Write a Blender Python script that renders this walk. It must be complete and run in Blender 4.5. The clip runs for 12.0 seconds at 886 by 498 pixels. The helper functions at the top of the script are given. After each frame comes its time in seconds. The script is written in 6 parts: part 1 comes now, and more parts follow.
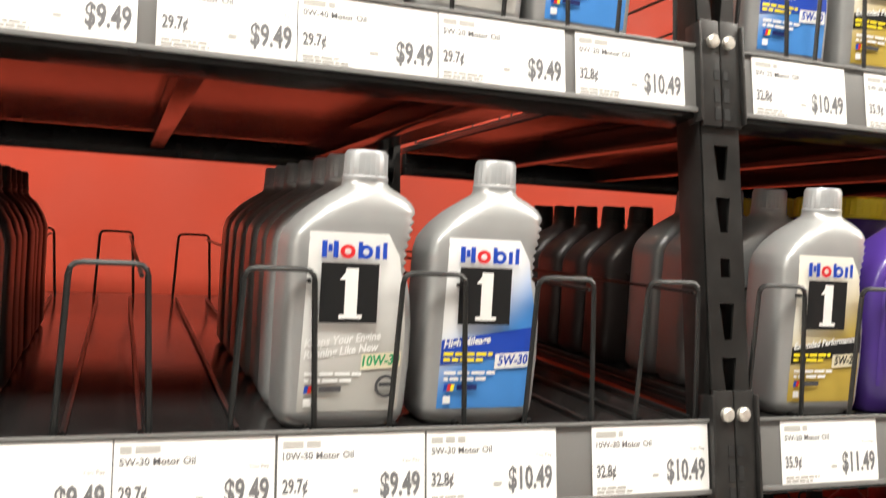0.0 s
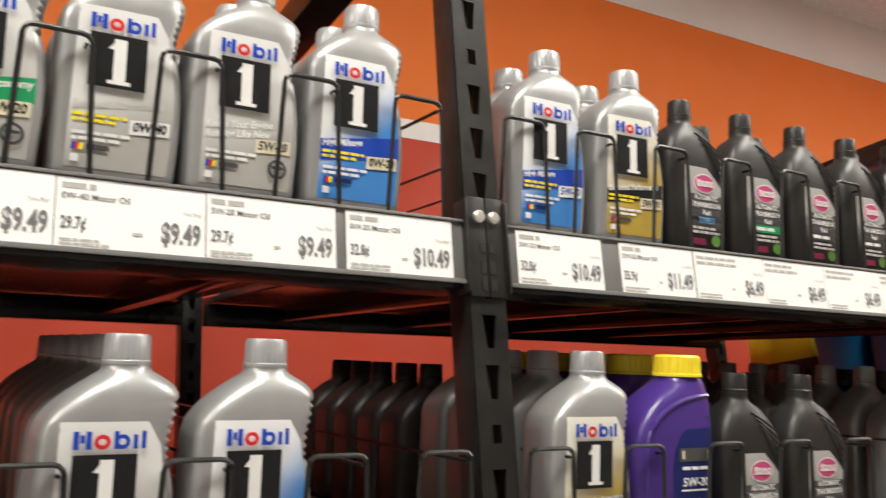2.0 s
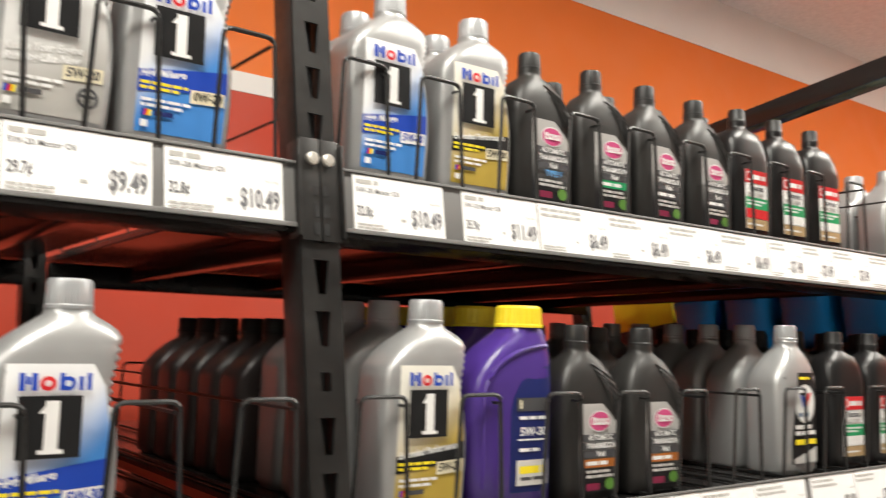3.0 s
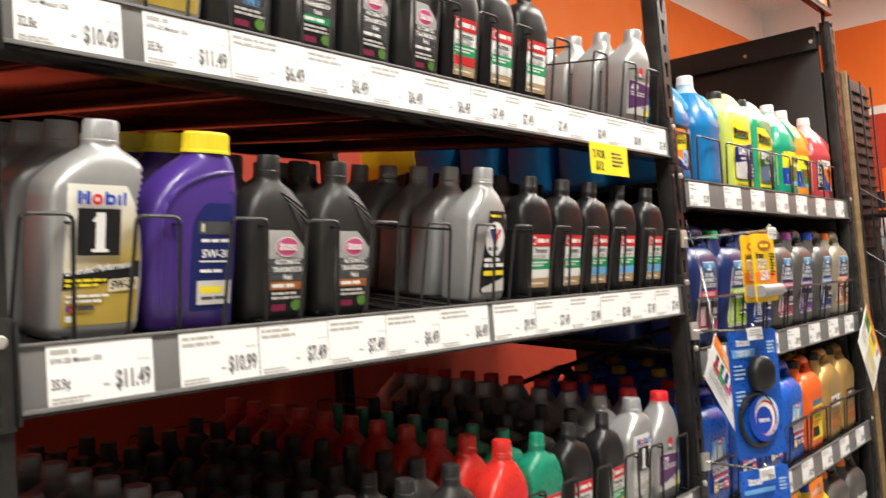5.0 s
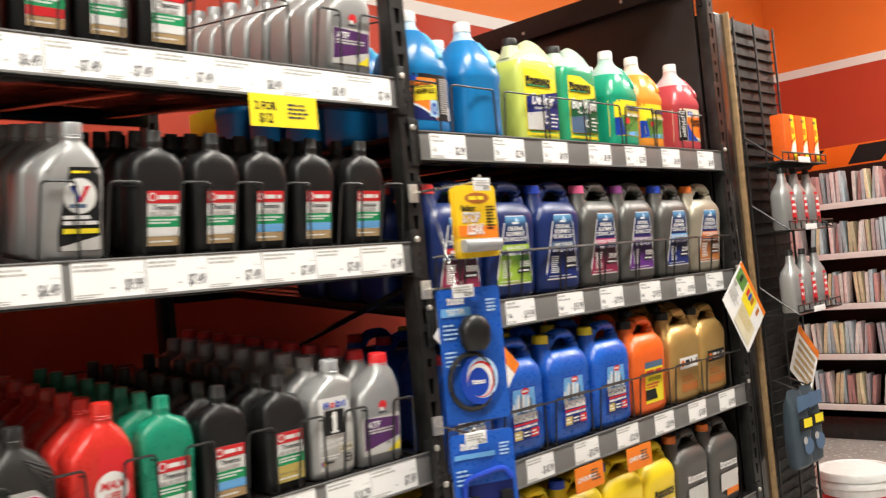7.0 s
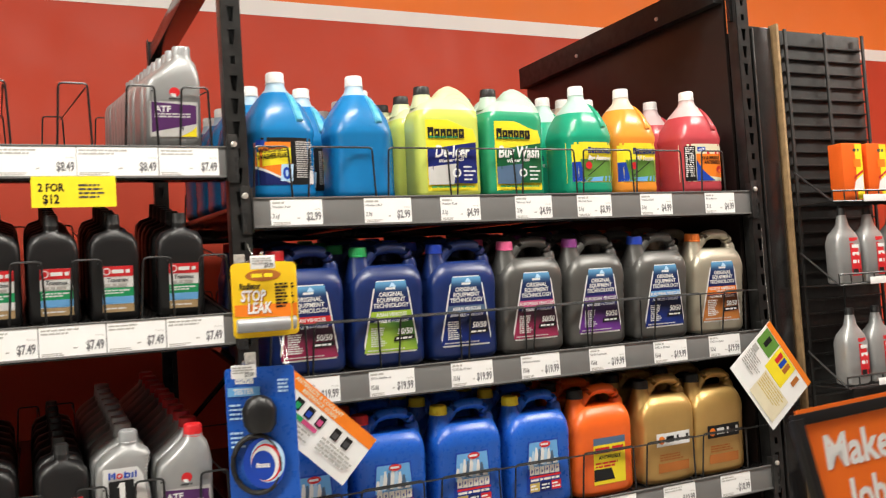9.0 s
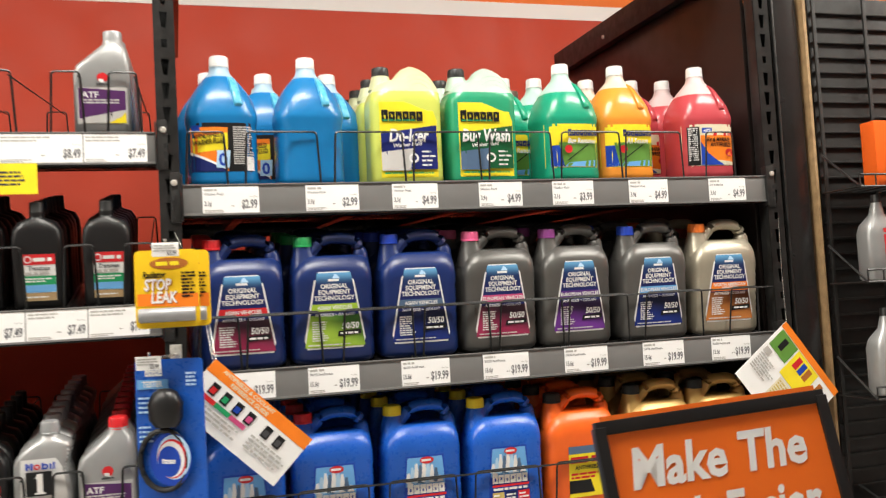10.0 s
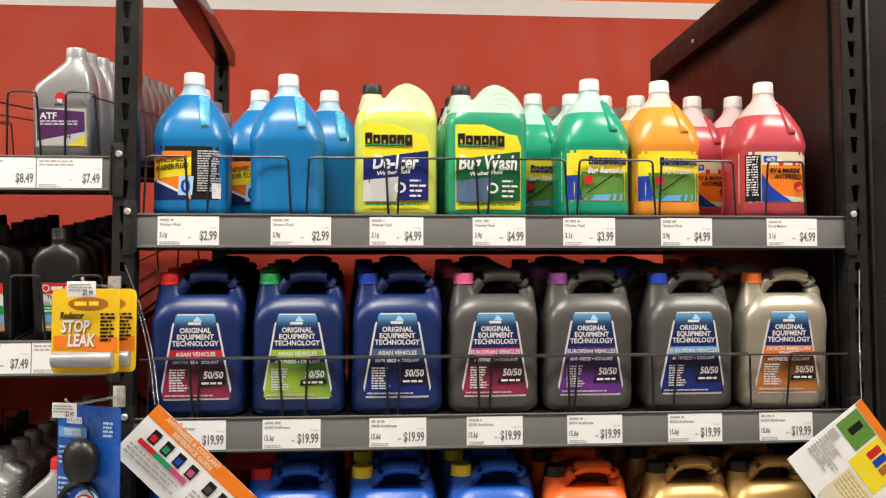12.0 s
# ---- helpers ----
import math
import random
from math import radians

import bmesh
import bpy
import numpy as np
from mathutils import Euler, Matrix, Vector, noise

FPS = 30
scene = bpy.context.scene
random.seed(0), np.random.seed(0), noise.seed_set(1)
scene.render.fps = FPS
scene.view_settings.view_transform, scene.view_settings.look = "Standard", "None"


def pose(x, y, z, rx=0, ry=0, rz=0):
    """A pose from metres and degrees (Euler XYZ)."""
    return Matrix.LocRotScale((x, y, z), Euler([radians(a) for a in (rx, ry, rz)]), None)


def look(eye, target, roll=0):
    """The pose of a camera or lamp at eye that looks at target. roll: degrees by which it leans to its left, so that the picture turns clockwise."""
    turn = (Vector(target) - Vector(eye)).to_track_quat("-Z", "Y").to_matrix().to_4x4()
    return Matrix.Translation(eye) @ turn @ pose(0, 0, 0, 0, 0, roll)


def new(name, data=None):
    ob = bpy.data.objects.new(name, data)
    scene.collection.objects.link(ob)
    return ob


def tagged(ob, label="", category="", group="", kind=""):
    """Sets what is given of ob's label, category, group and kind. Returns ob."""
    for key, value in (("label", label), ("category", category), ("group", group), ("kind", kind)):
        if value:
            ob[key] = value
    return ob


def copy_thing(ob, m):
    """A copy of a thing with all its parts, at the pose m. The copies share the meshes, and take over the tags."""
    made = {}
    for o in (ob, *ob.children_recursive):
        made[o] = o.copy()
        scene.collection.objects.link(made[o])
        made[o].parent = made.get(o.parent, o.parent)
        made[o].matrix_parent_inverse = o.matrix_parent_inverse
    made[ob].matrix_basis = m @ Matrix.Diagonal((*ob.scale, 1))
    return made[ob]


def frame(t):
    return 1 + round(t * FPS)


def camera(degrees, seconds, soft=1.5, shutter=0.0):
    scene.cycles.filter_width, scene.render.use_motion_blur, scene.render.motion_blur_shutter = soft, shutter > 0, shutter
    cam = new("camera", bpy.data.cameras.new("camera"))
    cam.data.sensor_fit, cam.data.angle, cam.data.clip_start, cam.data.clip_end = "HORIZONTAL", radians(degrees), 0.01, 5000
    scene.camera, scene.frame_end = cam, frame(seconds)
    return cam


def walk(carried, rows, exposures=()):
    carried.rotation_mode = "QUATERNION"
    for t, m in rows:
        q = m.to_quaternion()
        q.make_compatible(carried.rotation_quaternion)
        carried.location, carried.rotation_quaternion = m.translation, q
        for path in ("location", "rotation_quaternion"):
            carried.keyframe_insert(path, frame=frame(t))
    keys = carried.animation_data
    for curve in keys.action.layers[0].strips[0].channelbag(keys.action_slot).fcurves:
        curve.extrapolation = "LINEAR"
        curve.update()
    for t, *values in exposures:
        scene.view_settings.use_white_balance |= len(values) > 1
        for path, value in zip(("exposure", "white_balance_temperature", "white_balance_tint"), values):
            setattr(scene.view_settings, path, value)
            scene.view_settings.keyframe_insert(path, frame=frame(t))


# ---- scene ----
cam = camera(52.6, 12.0, 1.2, 0.5)
PATH = [
    (0, (-0.544, -0.704, 1.513), (0.141, 1.158, 1.759), 0.0),
    (0.5, (-0.542, -0.709, 1.539), (0.186, 1.12, 1.888), -0.6),
    (1, (-0.537, -0.723, 1.555), (0.253, 1.058, 2.005), -1.6),
    (1.5, (-0.519, -0.739, 1.558), (0.366, 0.978, 2.074), -2.6),
    (2, (-0.504, -0.744, 1.551), (0.504, 0.905, 2.067), -3.2),
    (2.5, (-0.47, -0.744, 1.535), (0.65, 0.839, 2.025), -4.0),
    (3, (-0.439, -0.745, 1.523), (0.775, 0.779, 1.973), -4.2),
    (3.5, (-0.426, -0.729, 1.539), (0.977, 0.655, 1.881), -2.6),
    (5.5, (-0.326, -1.007, 1.431), (1.24, 0.234, 1.507), -4.2),
    (6, (-0.178, -1.234, 1.397), (1.327, 0.083, 1.413), -5.6),
    (6.5, (-0.018, -1.317, 1.413), (1.428, 0.065, 1.415), -4.0),
    (7, (0.196, -1.392, 1.386), (1.636, -0.006, 1.438), -5.4),
    (7.5, (0.395, -1.641, 1.337), (1.652, -0.088, 1.424), -6.3),
    (7.7, (0.455, -1.75, 1.343), (1.672, -0.167, 1.451), -5.6),
    (9.3, (1.28, -1.983, 1.495), (2.035, -0.134, 1.595), -3.9),
    (9.5, (1.375, -2.026, 1.487), (2.059, -0.151, 1.604), -4.0),
    (10, (1.567, -1.949, 1.434), (2.143, -0.038, 1.546), -3.2),
    (10.5, (1.739, -1.829, 1.477), (2.241, 0.105, 1.546), -1.7),
    (11, (1.902, -1.808, 1.507), (2.231, 0.16, 1.642), -1.5),
    (11.5, (2.056, -1.798, 1.534), (2.205, 0.192, 1.659), -0.2),
    (12, (2.046, -1.784, 1.537), (2.205, 0.207, 1.647), -0.2),
]
walk(cam, [(t, look(eye, target, roll)) for t, eye, target, roll in PATH], exposures=[(0, 0.08), (0.5, -0.08), (1.5, -0.66), (2.5, -0.40), (3.5, -0.2), (5.5, -0.27), (7.0, -0.27), (9.5, -0.42), (10.2, -0.38), (11.0, -0.46), (12.0, -0.54)])

# ---- world, lamps ----
world = bpy.data.worlds.new("world")
scene.world = world
world.use_nodes = True
world.node_tree.nodes["Background"].inputs[0].default_value = (0.9, 0.95, 1.0, 1)
world.node_tree.nodes["Background"].inputs[1].default_value = 0.05
LAMP_WATTS = 78.0


# ---- materials ----
def mat(name, color, rough=0.5, metal=0.0, vary=0.12, scale=9.0, bump=0.0, bump_scale=180.0, coat=0.0, emit=0.0, per_object=0.0, spread=0.15, spec=0.5, fade=None):
    m = bpy.data.materials.new(name)
    m.use_nodes = True
    nt = m.node_tree
    b = nt.nodes["Principled BSDF"]
    b.inputs["Roughness"].default_value = rough
    b.inputs["Metallic"].default_value = metal
    b.inputs["Coat Weight"].default_value = coat
    b.inputs["Specular IOR Level"].default_value = spec
    co = nt.nodes.new("ShaderNodeTexCoord")
    no = nt.nodes.new("ShaderNodeTexNoise")
    no.inputs["Scale"].default_value = scale
    no.inputs["Detail"].default_value = 6
    nt.links.new(co.outputs["Object"], no.inputs["Vector"])
    ramp = nt.nodes.new("ShaderNodeMapRange")
    ramp.inputs[1].default_value, ramp.inputs[2].default_value = 0.25, 0.75
    ramp.inputs[3].default_value, ramp.inputs[4].default_value = 1 - vary, 1 + vary
    nt.links.new(no.outputs["Fac"], ramp.inputs[0])
    mul = nt.nodes.new("ShaderNodeMix")
    mul.data_type, mul.blend_type = "RGBA", "MULTIPLY"
    mul.inputs[0].default_value = 1
    mul.inputs[6].default_value = (*color, 1)
    if fade:
        # printed fade from one ink to another along a slanting line: second colour, low z, high z, slant
        c2, z0, z1, sl = fade
        sx = nt.nodes.new("ShaderNodeSeparateXYZ")
        nt.links.new(co.outputs["Object"], sx.inputs[0])
        ma = nt.nodes.new("ShaderNodeMath")
        ma.operation = "MULTIPLY_ADD"
        nt.links.new(sx.outputs["X"], ma.inputs[0])
        ma.inputs[1].default_value = sl
        nt.links.new(sx.outputs["Z"], ma.inputs[2])
        fr = nt.nodes.new("ShaderNodeMapRange")
        fr.interpolation_type = "SMOOTHSTEP"
        fr.inputs[1].default_value, fr.inputs[2].default_value = z0, z1
        nt.links.new(ma.outputs[0], fr.inputs[0])
        fm = nt.nodes.new("ShaderNodeMix")
        fm.data_type = "RGBA"
        fm.inputs[6].default_value, fm.inputs[7].default_value = (*color, 1), (*c2, 1)
        nt.links.new(fr.outputs[0], fm.inputs[0])
        nt.links.new(fm.outputs[2], mul.inputs[6])
    src = ramp.outputs[0]
    if per_object:
        oi = nt.nodes.new("ShaderNodeObjectInfo")
        r2 = nt.nodes.new("ShaderNodeMapRange")
        r2.inputs[3].default_value, r2.inputs[4].default_value = 1 - per_object, 1 + per_object
        nt.links.new(oi.outputs["Random"], r2.inputs[0])
        mm = nt.nodes.new("ShaderNodeMath")
        mm.operation = "MULTIPLY"
        nt.links.new(src, mm.inputs[0])
        nt.links.new(r2.outputs[0], mm.inputs[1])
        src = mm.outputs[0]
    nt.links.new(src, mul.inputs[7])
    nt.links.new(mul.outputs[2], b.inputs["Base Color"])
    rr = nt.nodes.new("ShaderNodeMapRange")
    rr.inputs[1].default_value, rr.inputs[2].default_value = 0.3, 0.7
    rr.inputs[3].default_value, rr.inputs[4].default_value = max(0.02, rough * (1 - spread)), min(1, rough * (1 + spread))
    n2 = nt.nodes.new("ShaderNodeTexNoise")
    n2.inputs["Scale"].default_value = scale * 5
    nt.links.new(co.outputs["Object"], n2.inputs["Vector"])
    nt.links.new(n2.outputs["Fac"], rr.inputs[0])
    nt.links.new(rr.outputs[0], b.inputs["Roughness"])
    if bump:
        n3 = nt.nodes.new("ShaderNodeTexNoise")
        n3.inputs["Scale"].default_value = bump_scale
        n3.inputs["Detail"].default_value = 3
        nt.links.new(co.outputs["Object"], n3.inputs["Vector"])
        bp = nt.nodes.new("ShaderNodeBump")
        bp.inputs["Strength"].default_value = bump
        bp.inputs["Distance"].default_value = 0.00018
        nt.links.new(n3.outputs["Fac"], bp.inputs["Height"])
        nt.links.new(bp.outputs[0], b.inputs["Normal"])
    if emit:
        b.inputs["Emission Color"].default_value = (1, 0.97, 0.92, 1)
        b.inputs["Emission Strength"].default_value = emit
    return m


M_STEEL = mat("black_steel", (0.013, 0.012, 0.012), 0.19, 0.0, 0.35, 14, 0.05, 300)
M_POST = mat("post_steel", (0.034, 0.033, 0.032), 0.36, 0.6, 0.45, 22, 0.12, 260)
M_PLATE = mat("plate_steel", (0.048, 0.047, 0.046), 0.36, 0.6, 0.35, 30, 0.1, 240)
M_WIRE = mat("black_wire", (0.012, 0.012, 0.012), 0.35, 0.0, 0.2, 60)
M_BOLT = mat("zinc_bolt", (0.75, 0.72, 0.66), 0.32, 0.7, 0.2, 120)
M_RAIL = mat("grey_rail", (0.17, 0.168, 0.165), 0.4, 0.0, 0.1, 8, 0.03, 200)
M_SLOT = mat("dark_gap", (0.006, 0.006, 0.006), 0.8)
M_WALL_O = mat("orange_paint", (0.88, 0.20, 0.022), 0.62, 0, 0.04, 1.3, 0.12, 90)
M_WALL_R = mat("red_paint", (0.53, 0.047, 0.014), 0.62, 0, 0.05, 1.3, 0.12, 90)
M_WHITE = mat("white_paint", (0.86, 0.85, 0.82), 0.6, 0, 0.04, 2, 0.1, 90)
M_DULL = mat("grey_paint", (0.20, 0.195, 0.19), 0.6, 0, 0.05, 2, 0.1, 90)
M_CEIL = mat("ceiling_tile", (0.86, 0.85, 0.83), 0.9, 0, 0.08, 40, 0.3, 120)
M_FLOOR = mat("floor_tile", (0.47, 0.455, 0.43), 0.25, 0, 0.12, 6, 0.03, 60)
M_PANEL = mat("brown_black_panel", (0.012, 0.008, 0.007), 0.36, 0, 0.3, 5, 0.05, 160)
M_GRID = mat("matt_black_grid", (0.006, 0.0055, 0.005), 0.55, 0, 0.3, 8, 0.05, 160)
M_WOODEDGE = mat("raw_board_edge", (0.30, 0.19, 0.09), 0.7, 0, 0.3, 40, 0.2, 200)
M_CARD = mat("card_white", (0.87, 0.87, 0.865), 0.55, 0, 0.03, 12, 0.02, 150)
M_LAMP = mat("lamp_diffuser", (0.9, 0.9, 0.88), 0.5, emit=7.0)
M_CHAIN = mat("bead_chain", (0.7, 0.69, 0.66), 0.25, 0.9)

# plastics of the containers
P_SILVER = mat("silver_plastic", (0.37, 0.375, 0.375), 0.34, 0.4, 0.05, 30, 0, 300, spread=0.04, per_object=0.05)
P_SILCAP = mat("silver_cap", (0.38, 0.39, 0.40), 0.36, 0.3, 0.06, 60, spread=0.05)
P_BLACK = mat("black_plastic", (0.0105, 0.010, 0.0105), 0.33, 0, 0.15, 30, 0, 300, spread=0.04, per_object=0.2, spec=0.4)
P_CHAR = mat("dark_charcoal_plastic", (0.024, 0.023, 0.022), 0.40, 0, 0.12, 30, spread=0.04, per_object=0.15, spec=0.4)
# body colour darkened to carry the shade deep in the shelf
P_SHADED = mat("smoke_brown_plastic", (0.048, 0.037, 0.036), 0.36, 0.1, 0.12, 20, spread=0.05, per_object=0.25)
P_BLKCAP = mat("black_cap", (0.018, 0.018, 0.018), 0.42, 0, 0.15, 30, spec=0.4)
P_GREY = mat("charcoal_plastic", (0.10, 0.097, 0.092), 0.34, 0.3, 0.08, 20, 0, 300, spread=0.04, per_object=0.08)
P_GOLDGREY = mat("champagne_plastic", (0.40, 0.36, 0.28), 0.33, 0.4, 0.06, 20, 0, 300, spread=0.04)
P_GOLD = mat("gold_plastic", (0.50, 0.31, 0.10), 0.32, 0.4, 0.06, 20, 0, 300, spread=0.04, per_object=0.05)
P_NAVY = mat("navy_plastic", (0.007, 0.022, 0.115), 0.32, 0, 0.06, 20, 0, 300, spread=0.04, per_object=0.08)
P_BLUE = mat("bright_blue_plastic", (0.012, 0.10, 0.50), 0.28, 0, 0.08, 20, 0, 300, spread=0.04, per_object=0.06)
P_ORANGE = mat("orange_plastic", (0.83, 0.13, 0.015), 0.32, 0, 0.06, 20, 0, 300, spread=0.04)
P_YELLOW = mat("yellow_plastic", (0.85, 0.62, 0.02), 0.32, 0, 0.06, 20, 0, 300, spread=0.04)
P_PURPLE = mat("purple_plastic", (0.065, 0.03, 0.22), 0.26, 0, 0.08, 20, 0, 300, spread=0.04)
P_RED = mat("red_plastic", (0.60, 0.028, 0.02), 0.28, 0, 0.08, 20, 0, 300, spread=0.04, per_object=0.08)
P_GREEN = mat("green_plastic", (0.01, 0.22, 0.13), 0.28, 0, 0.08, 20, 0, 300, spread=0.04)
L_BLUE = mat("blue_fluid", (0.008, 0.18, 0.46), 0.26, 0, 0.05, 12, 0, 200, spread=0.05)
L_CYAN = mat("blue_fluid_handle", (0.10, 0.45, 0.66), 0.28, 0, 0.05, 12)
L_LIME = mat("lime_fluid", (0.60, 0.67, 0.13), 0.24, 0, 0.05, 12, 0, 200, spread=0.05)
L_GREEN = mat("green_fluid", (0.028, 0.33, 0.17), 0.24, 0, 0.05, 12, 0, 200, spread=0.05)
L_TEAL = mat("teal_fluid", (0.014, 0.34, 0.20), 0.24, 0, 0.05, 12, 0, 200, spread=0.05)
L_ORANGE = mat("orange_fluid", (0.86, 0.31, 0.04), 0.24, 0, 0.05, 12, 0, 200, spread=0.05)
L_PINK = mat("pink_fluid", (0.50, 0.065, 0.08), 0.24, 0, 0.05, 12, 0, 200, spread=0.05)
F_BLUE, F_TEAL, F_ORANGE, F_PINK, F_LIME, F_GREEN = [mat("frosted_" + n, c, 0.33, 0, 0.06, 25, spread=0.05) for n, c in (("blue", (0.36, 0.52, 0.66)), ("teal", (0.42, 0.60, 0.54)), ("orange", (0.66, 0.56, 0.46)), ("pink", (0.62, 0.48, 0.48)), ("lime", (0.55, 0.58, 0.34)), ("green", (0.42, 0.55, 0.46)))]
C_WHITE, C_BLUE, C_RED, C_GREEN = [mat("cap_" + n, c, 0.38, 0, 0.06, 40, spread=0.05) for n, c in (("white", (0.8, 0.8, 0.79)), ("blue", (0.015, 0.06, 0.5)), ("red", (0.65, 0.02, 0.025)), ("green", (0.02, 0.36, 0.10)))]
C_PINK, C_PURPLE, C_ORANGE, C_YELLOW = [mat("cap_" + n, c, 0.38, 0, 0.06, 40, spread=0.05) for n, c in (("pink", (0.80, 0.13, 0.30)), ("purple", (0.28, 0.06, 0.27)), ("orange", (0.85, 0.20, 0.03)), ("yellow", (0.88, 0.68, 0.03)))]

# inks of labels
INKS = {}
for key, c in dict(white=(0.8, 0.8, 0.79), black=(0.012, 0.012, 0.013), blue=(0.015, 0.06, 0.42), red=(0.62, 0.025, 0.03), green=(0.02, 0.32, 0.12), yellow=(0.88, 0.72, 0.03),
                   orange=(0.87, 0.22, 0.02), gold=(0.55, 0.42, 0.12), grey=(0.45, 0.44, 0.42), silver=(0.58, 0.57, 0.55), sky=(0.16, 0.42, 0.78), navy=(0.012, 0.02, 0.12), lblue=(0.45, 0.66, 0.86),
                   lime=(0.36, 0.55, 0.05), crimson=(0.22, 0.02, 0.06), violet=(0.10, 0.03, 0.20), brown=(0.42, 0.14, 0.03), dgrey=(0.07, 0.07, 0.075), cream=(0.72, 0.66, 0.48), pink=(0.58, 0.08, 0.22), teal=(0.02, 0.35, 0.30),
                   purple=(0.10, 0.03, 0.13), tan=(0.45, 0.31, 0.16), grass=(0.12, 0.28, 0.05), steel=(0.09, 0.15, 0.25), tagink=(0.17, 0.17, 0.18), slate=(0.055, 0.075, 0.095), amber=(0.87, 0.56, 0.02), deep=(0.012, 0.02, 0.15), pine=(0.008, 0.10, 0.035)).items():
    INKS[key] = mat("ink_" + key, c, 0.42, 0, 0.05, 25, spec=0.25)
for key, c, c2, z0, z1, sl in (("fade_syn", (0.42, 0.41, 0.385), (0.72, 0.72, 0.71), 0.030, 0.110, -0.5), ("fade_high", (0.06, 0.24, 0.62), (0.82, 0.83, 0.84), 0.055, 0.125, -0.9),
                               ("fade_ext", (0.46, 0.33, 0.06), (0.80, 0.78, 0.70), 0.050, 0.135, -0.7), ("fade_stp", (0.02, 0.02, 0.022), (0.44, 0.43, 0.42), 0.028, 0.085, 0.0),
                               ("fade_red", (0.34, 0.03, 0.09), (0.05, 0.02, 0.035), 0.045, 0.10, 0.3), ("fade_lime", (0.36, 0.55, 0.06), (0.05, 0.16, 0.03), 0.045, 0.12, 0.6),
                               ("fade_navy", (0.012, 0.03, 0.20), (0.010, 0.014, 0.05), 0.045, 0.10, 0.3), ("fade_violet", (0.17, 0.04, 0.30), (0.03, 0.015, 0.06), 0.045, 0.10, 0.3),
                               ("fade_brown", (0.55, 0.20, 0.05), (0.10, 0.03, 0.01), 0.045, 0.11, 0.3), ("fade_sky", (0.012, 0.03, 0.12), (0.16, 0.45, 0.75), 0.172, 0.212, 0.0)):
    INKS[key] = mat(key, c, 0.42, 0, 0.05, 25, spec=0.25, fade=(c2, z0, z1, sl))


# ---- geometry helpers ----
def mesh_of(name, bm, *mats, smooth=True, angle=40):
    me = bpy.data.meshes.new(name)
    bmesh.ops.recalc_face_normals(bm, faces=bm.faces[:])
    bm.to_mesh(me)
    bm.free()
    for m in mats:
        me.materials.append(m)
    if smooth:
        me.shade_smooth()
        me.set_sharp_from_angle(angle=radians(angle))
    return me


def raw_mesh(name, verts, faces, mats, index=None, smooth=False, angle=35):
    me = bpy.data.meshes.new(name)
    me.from_pydata([tuple(v) for v in verts], [], faces)
    for m in mats:
        me.materials.append(m)
    if index:
        me.polygons.foreach_set("material_index", index)
    if smooth:
        me.shade_smooth()
        me.set_sharp_from_angle(angle=radians(angle))
    return me


def part(name, me, parent, label="", at=None):
    ob = new(name, me)
    ob.parent = parent
    if at is not None:
        ob.matrix_basis = at
    if label:
        ob["label"] = label
    return ob


def box(bm, x0, x1, y0, y1, z0, z1, bevel=0.0, mi=0):
    r = bmesh.ops.create_cube(bm, size=1, matrix=Matrix.LocRotScale(((x0 + x1) / 2, (y0 + y1) / 2, (z0 + z1) / 2), None, (x1 - x0, y1 - y0, z1 - z0)))
    if mi:
        for f in {f for v in r["verts"] for f in v.link_faces}:
            f.material_index = mi
    if bevel:
        bmesh.ops.bevel(bm, geom=list({e for v in r["verts"] for e in v.link_edges}), offset=bevel, segments=2, affect="EDGES", profile=0.6)


def box_mesh(name, dims, m, bevel=0.002):
    bm = bmesh.new()
    box(bm, *dims, bevel)
    return mesh_of(name, bm, m)


def tube(pts, r, seg=6, closed=False):
    """Verts and faces of a round bar along pts."""
    pts = [Vector(p) for p in pts]
    vs, fs, n = [], [], len(pts)
    for i, p in enumerate(pts):
        d = ((pts[min(i + 1, n - 1)] - p).normalized() + (p - pts[max(i - 1, 0)]).normalized()).normalized()
        up = Vector((0, 0, 1)) if abs(d.z) < 0.9 else Vector((0, 1, 0))
        a = d.cross(up).normalized()
        b = d.cross(a)
        rr = r[i] if isinstance(r, (list, tuple)) else r
        vs += [p + rr * (math.cos(2 * math.pi * k / seg) * a + math.sin(2 * math.pi * k / seg) * b) for k in range(seg)]
    for i in range(n - 1):
        for k in range(seg):
            q = (k + 1) % seg
            fs.append((i * seg + k, i * seg + q, (i + 1) * seg + q, (i + 1) * seg + k))
    fs += [tuple(range(seg))[::-1], tuple((n - 1) * seg + k for k in range(seg))]
    return vs, fs


def join(*lumps):
    vs, fs = [], []
    for v, f in lumps:
        o = len(vs)
        vs += list(v)
        fs += [tuple(i + o for i in q) for q in f]
    return vs, fs


def rounded(pts, r=0.008, steps=3):
    """A bent wire: corners of the line rounded."""
    out = [Vector(pts[0])]
    for a, b, c in zip(pts, pts[1:], pts[2:]):
        a, b, c = Vector(a), Vector(b), Vector(c)
        p, q = b + (a - b).normalized() * r, b + (c - b).normalized() * r
        for i in range(steps + 1):
            s = i / steps
            out.append((1 - s) ** 2 * p + 2 * s * (1 - s) * b + s * s * q)
    return out + [Vector(pts[-1])]


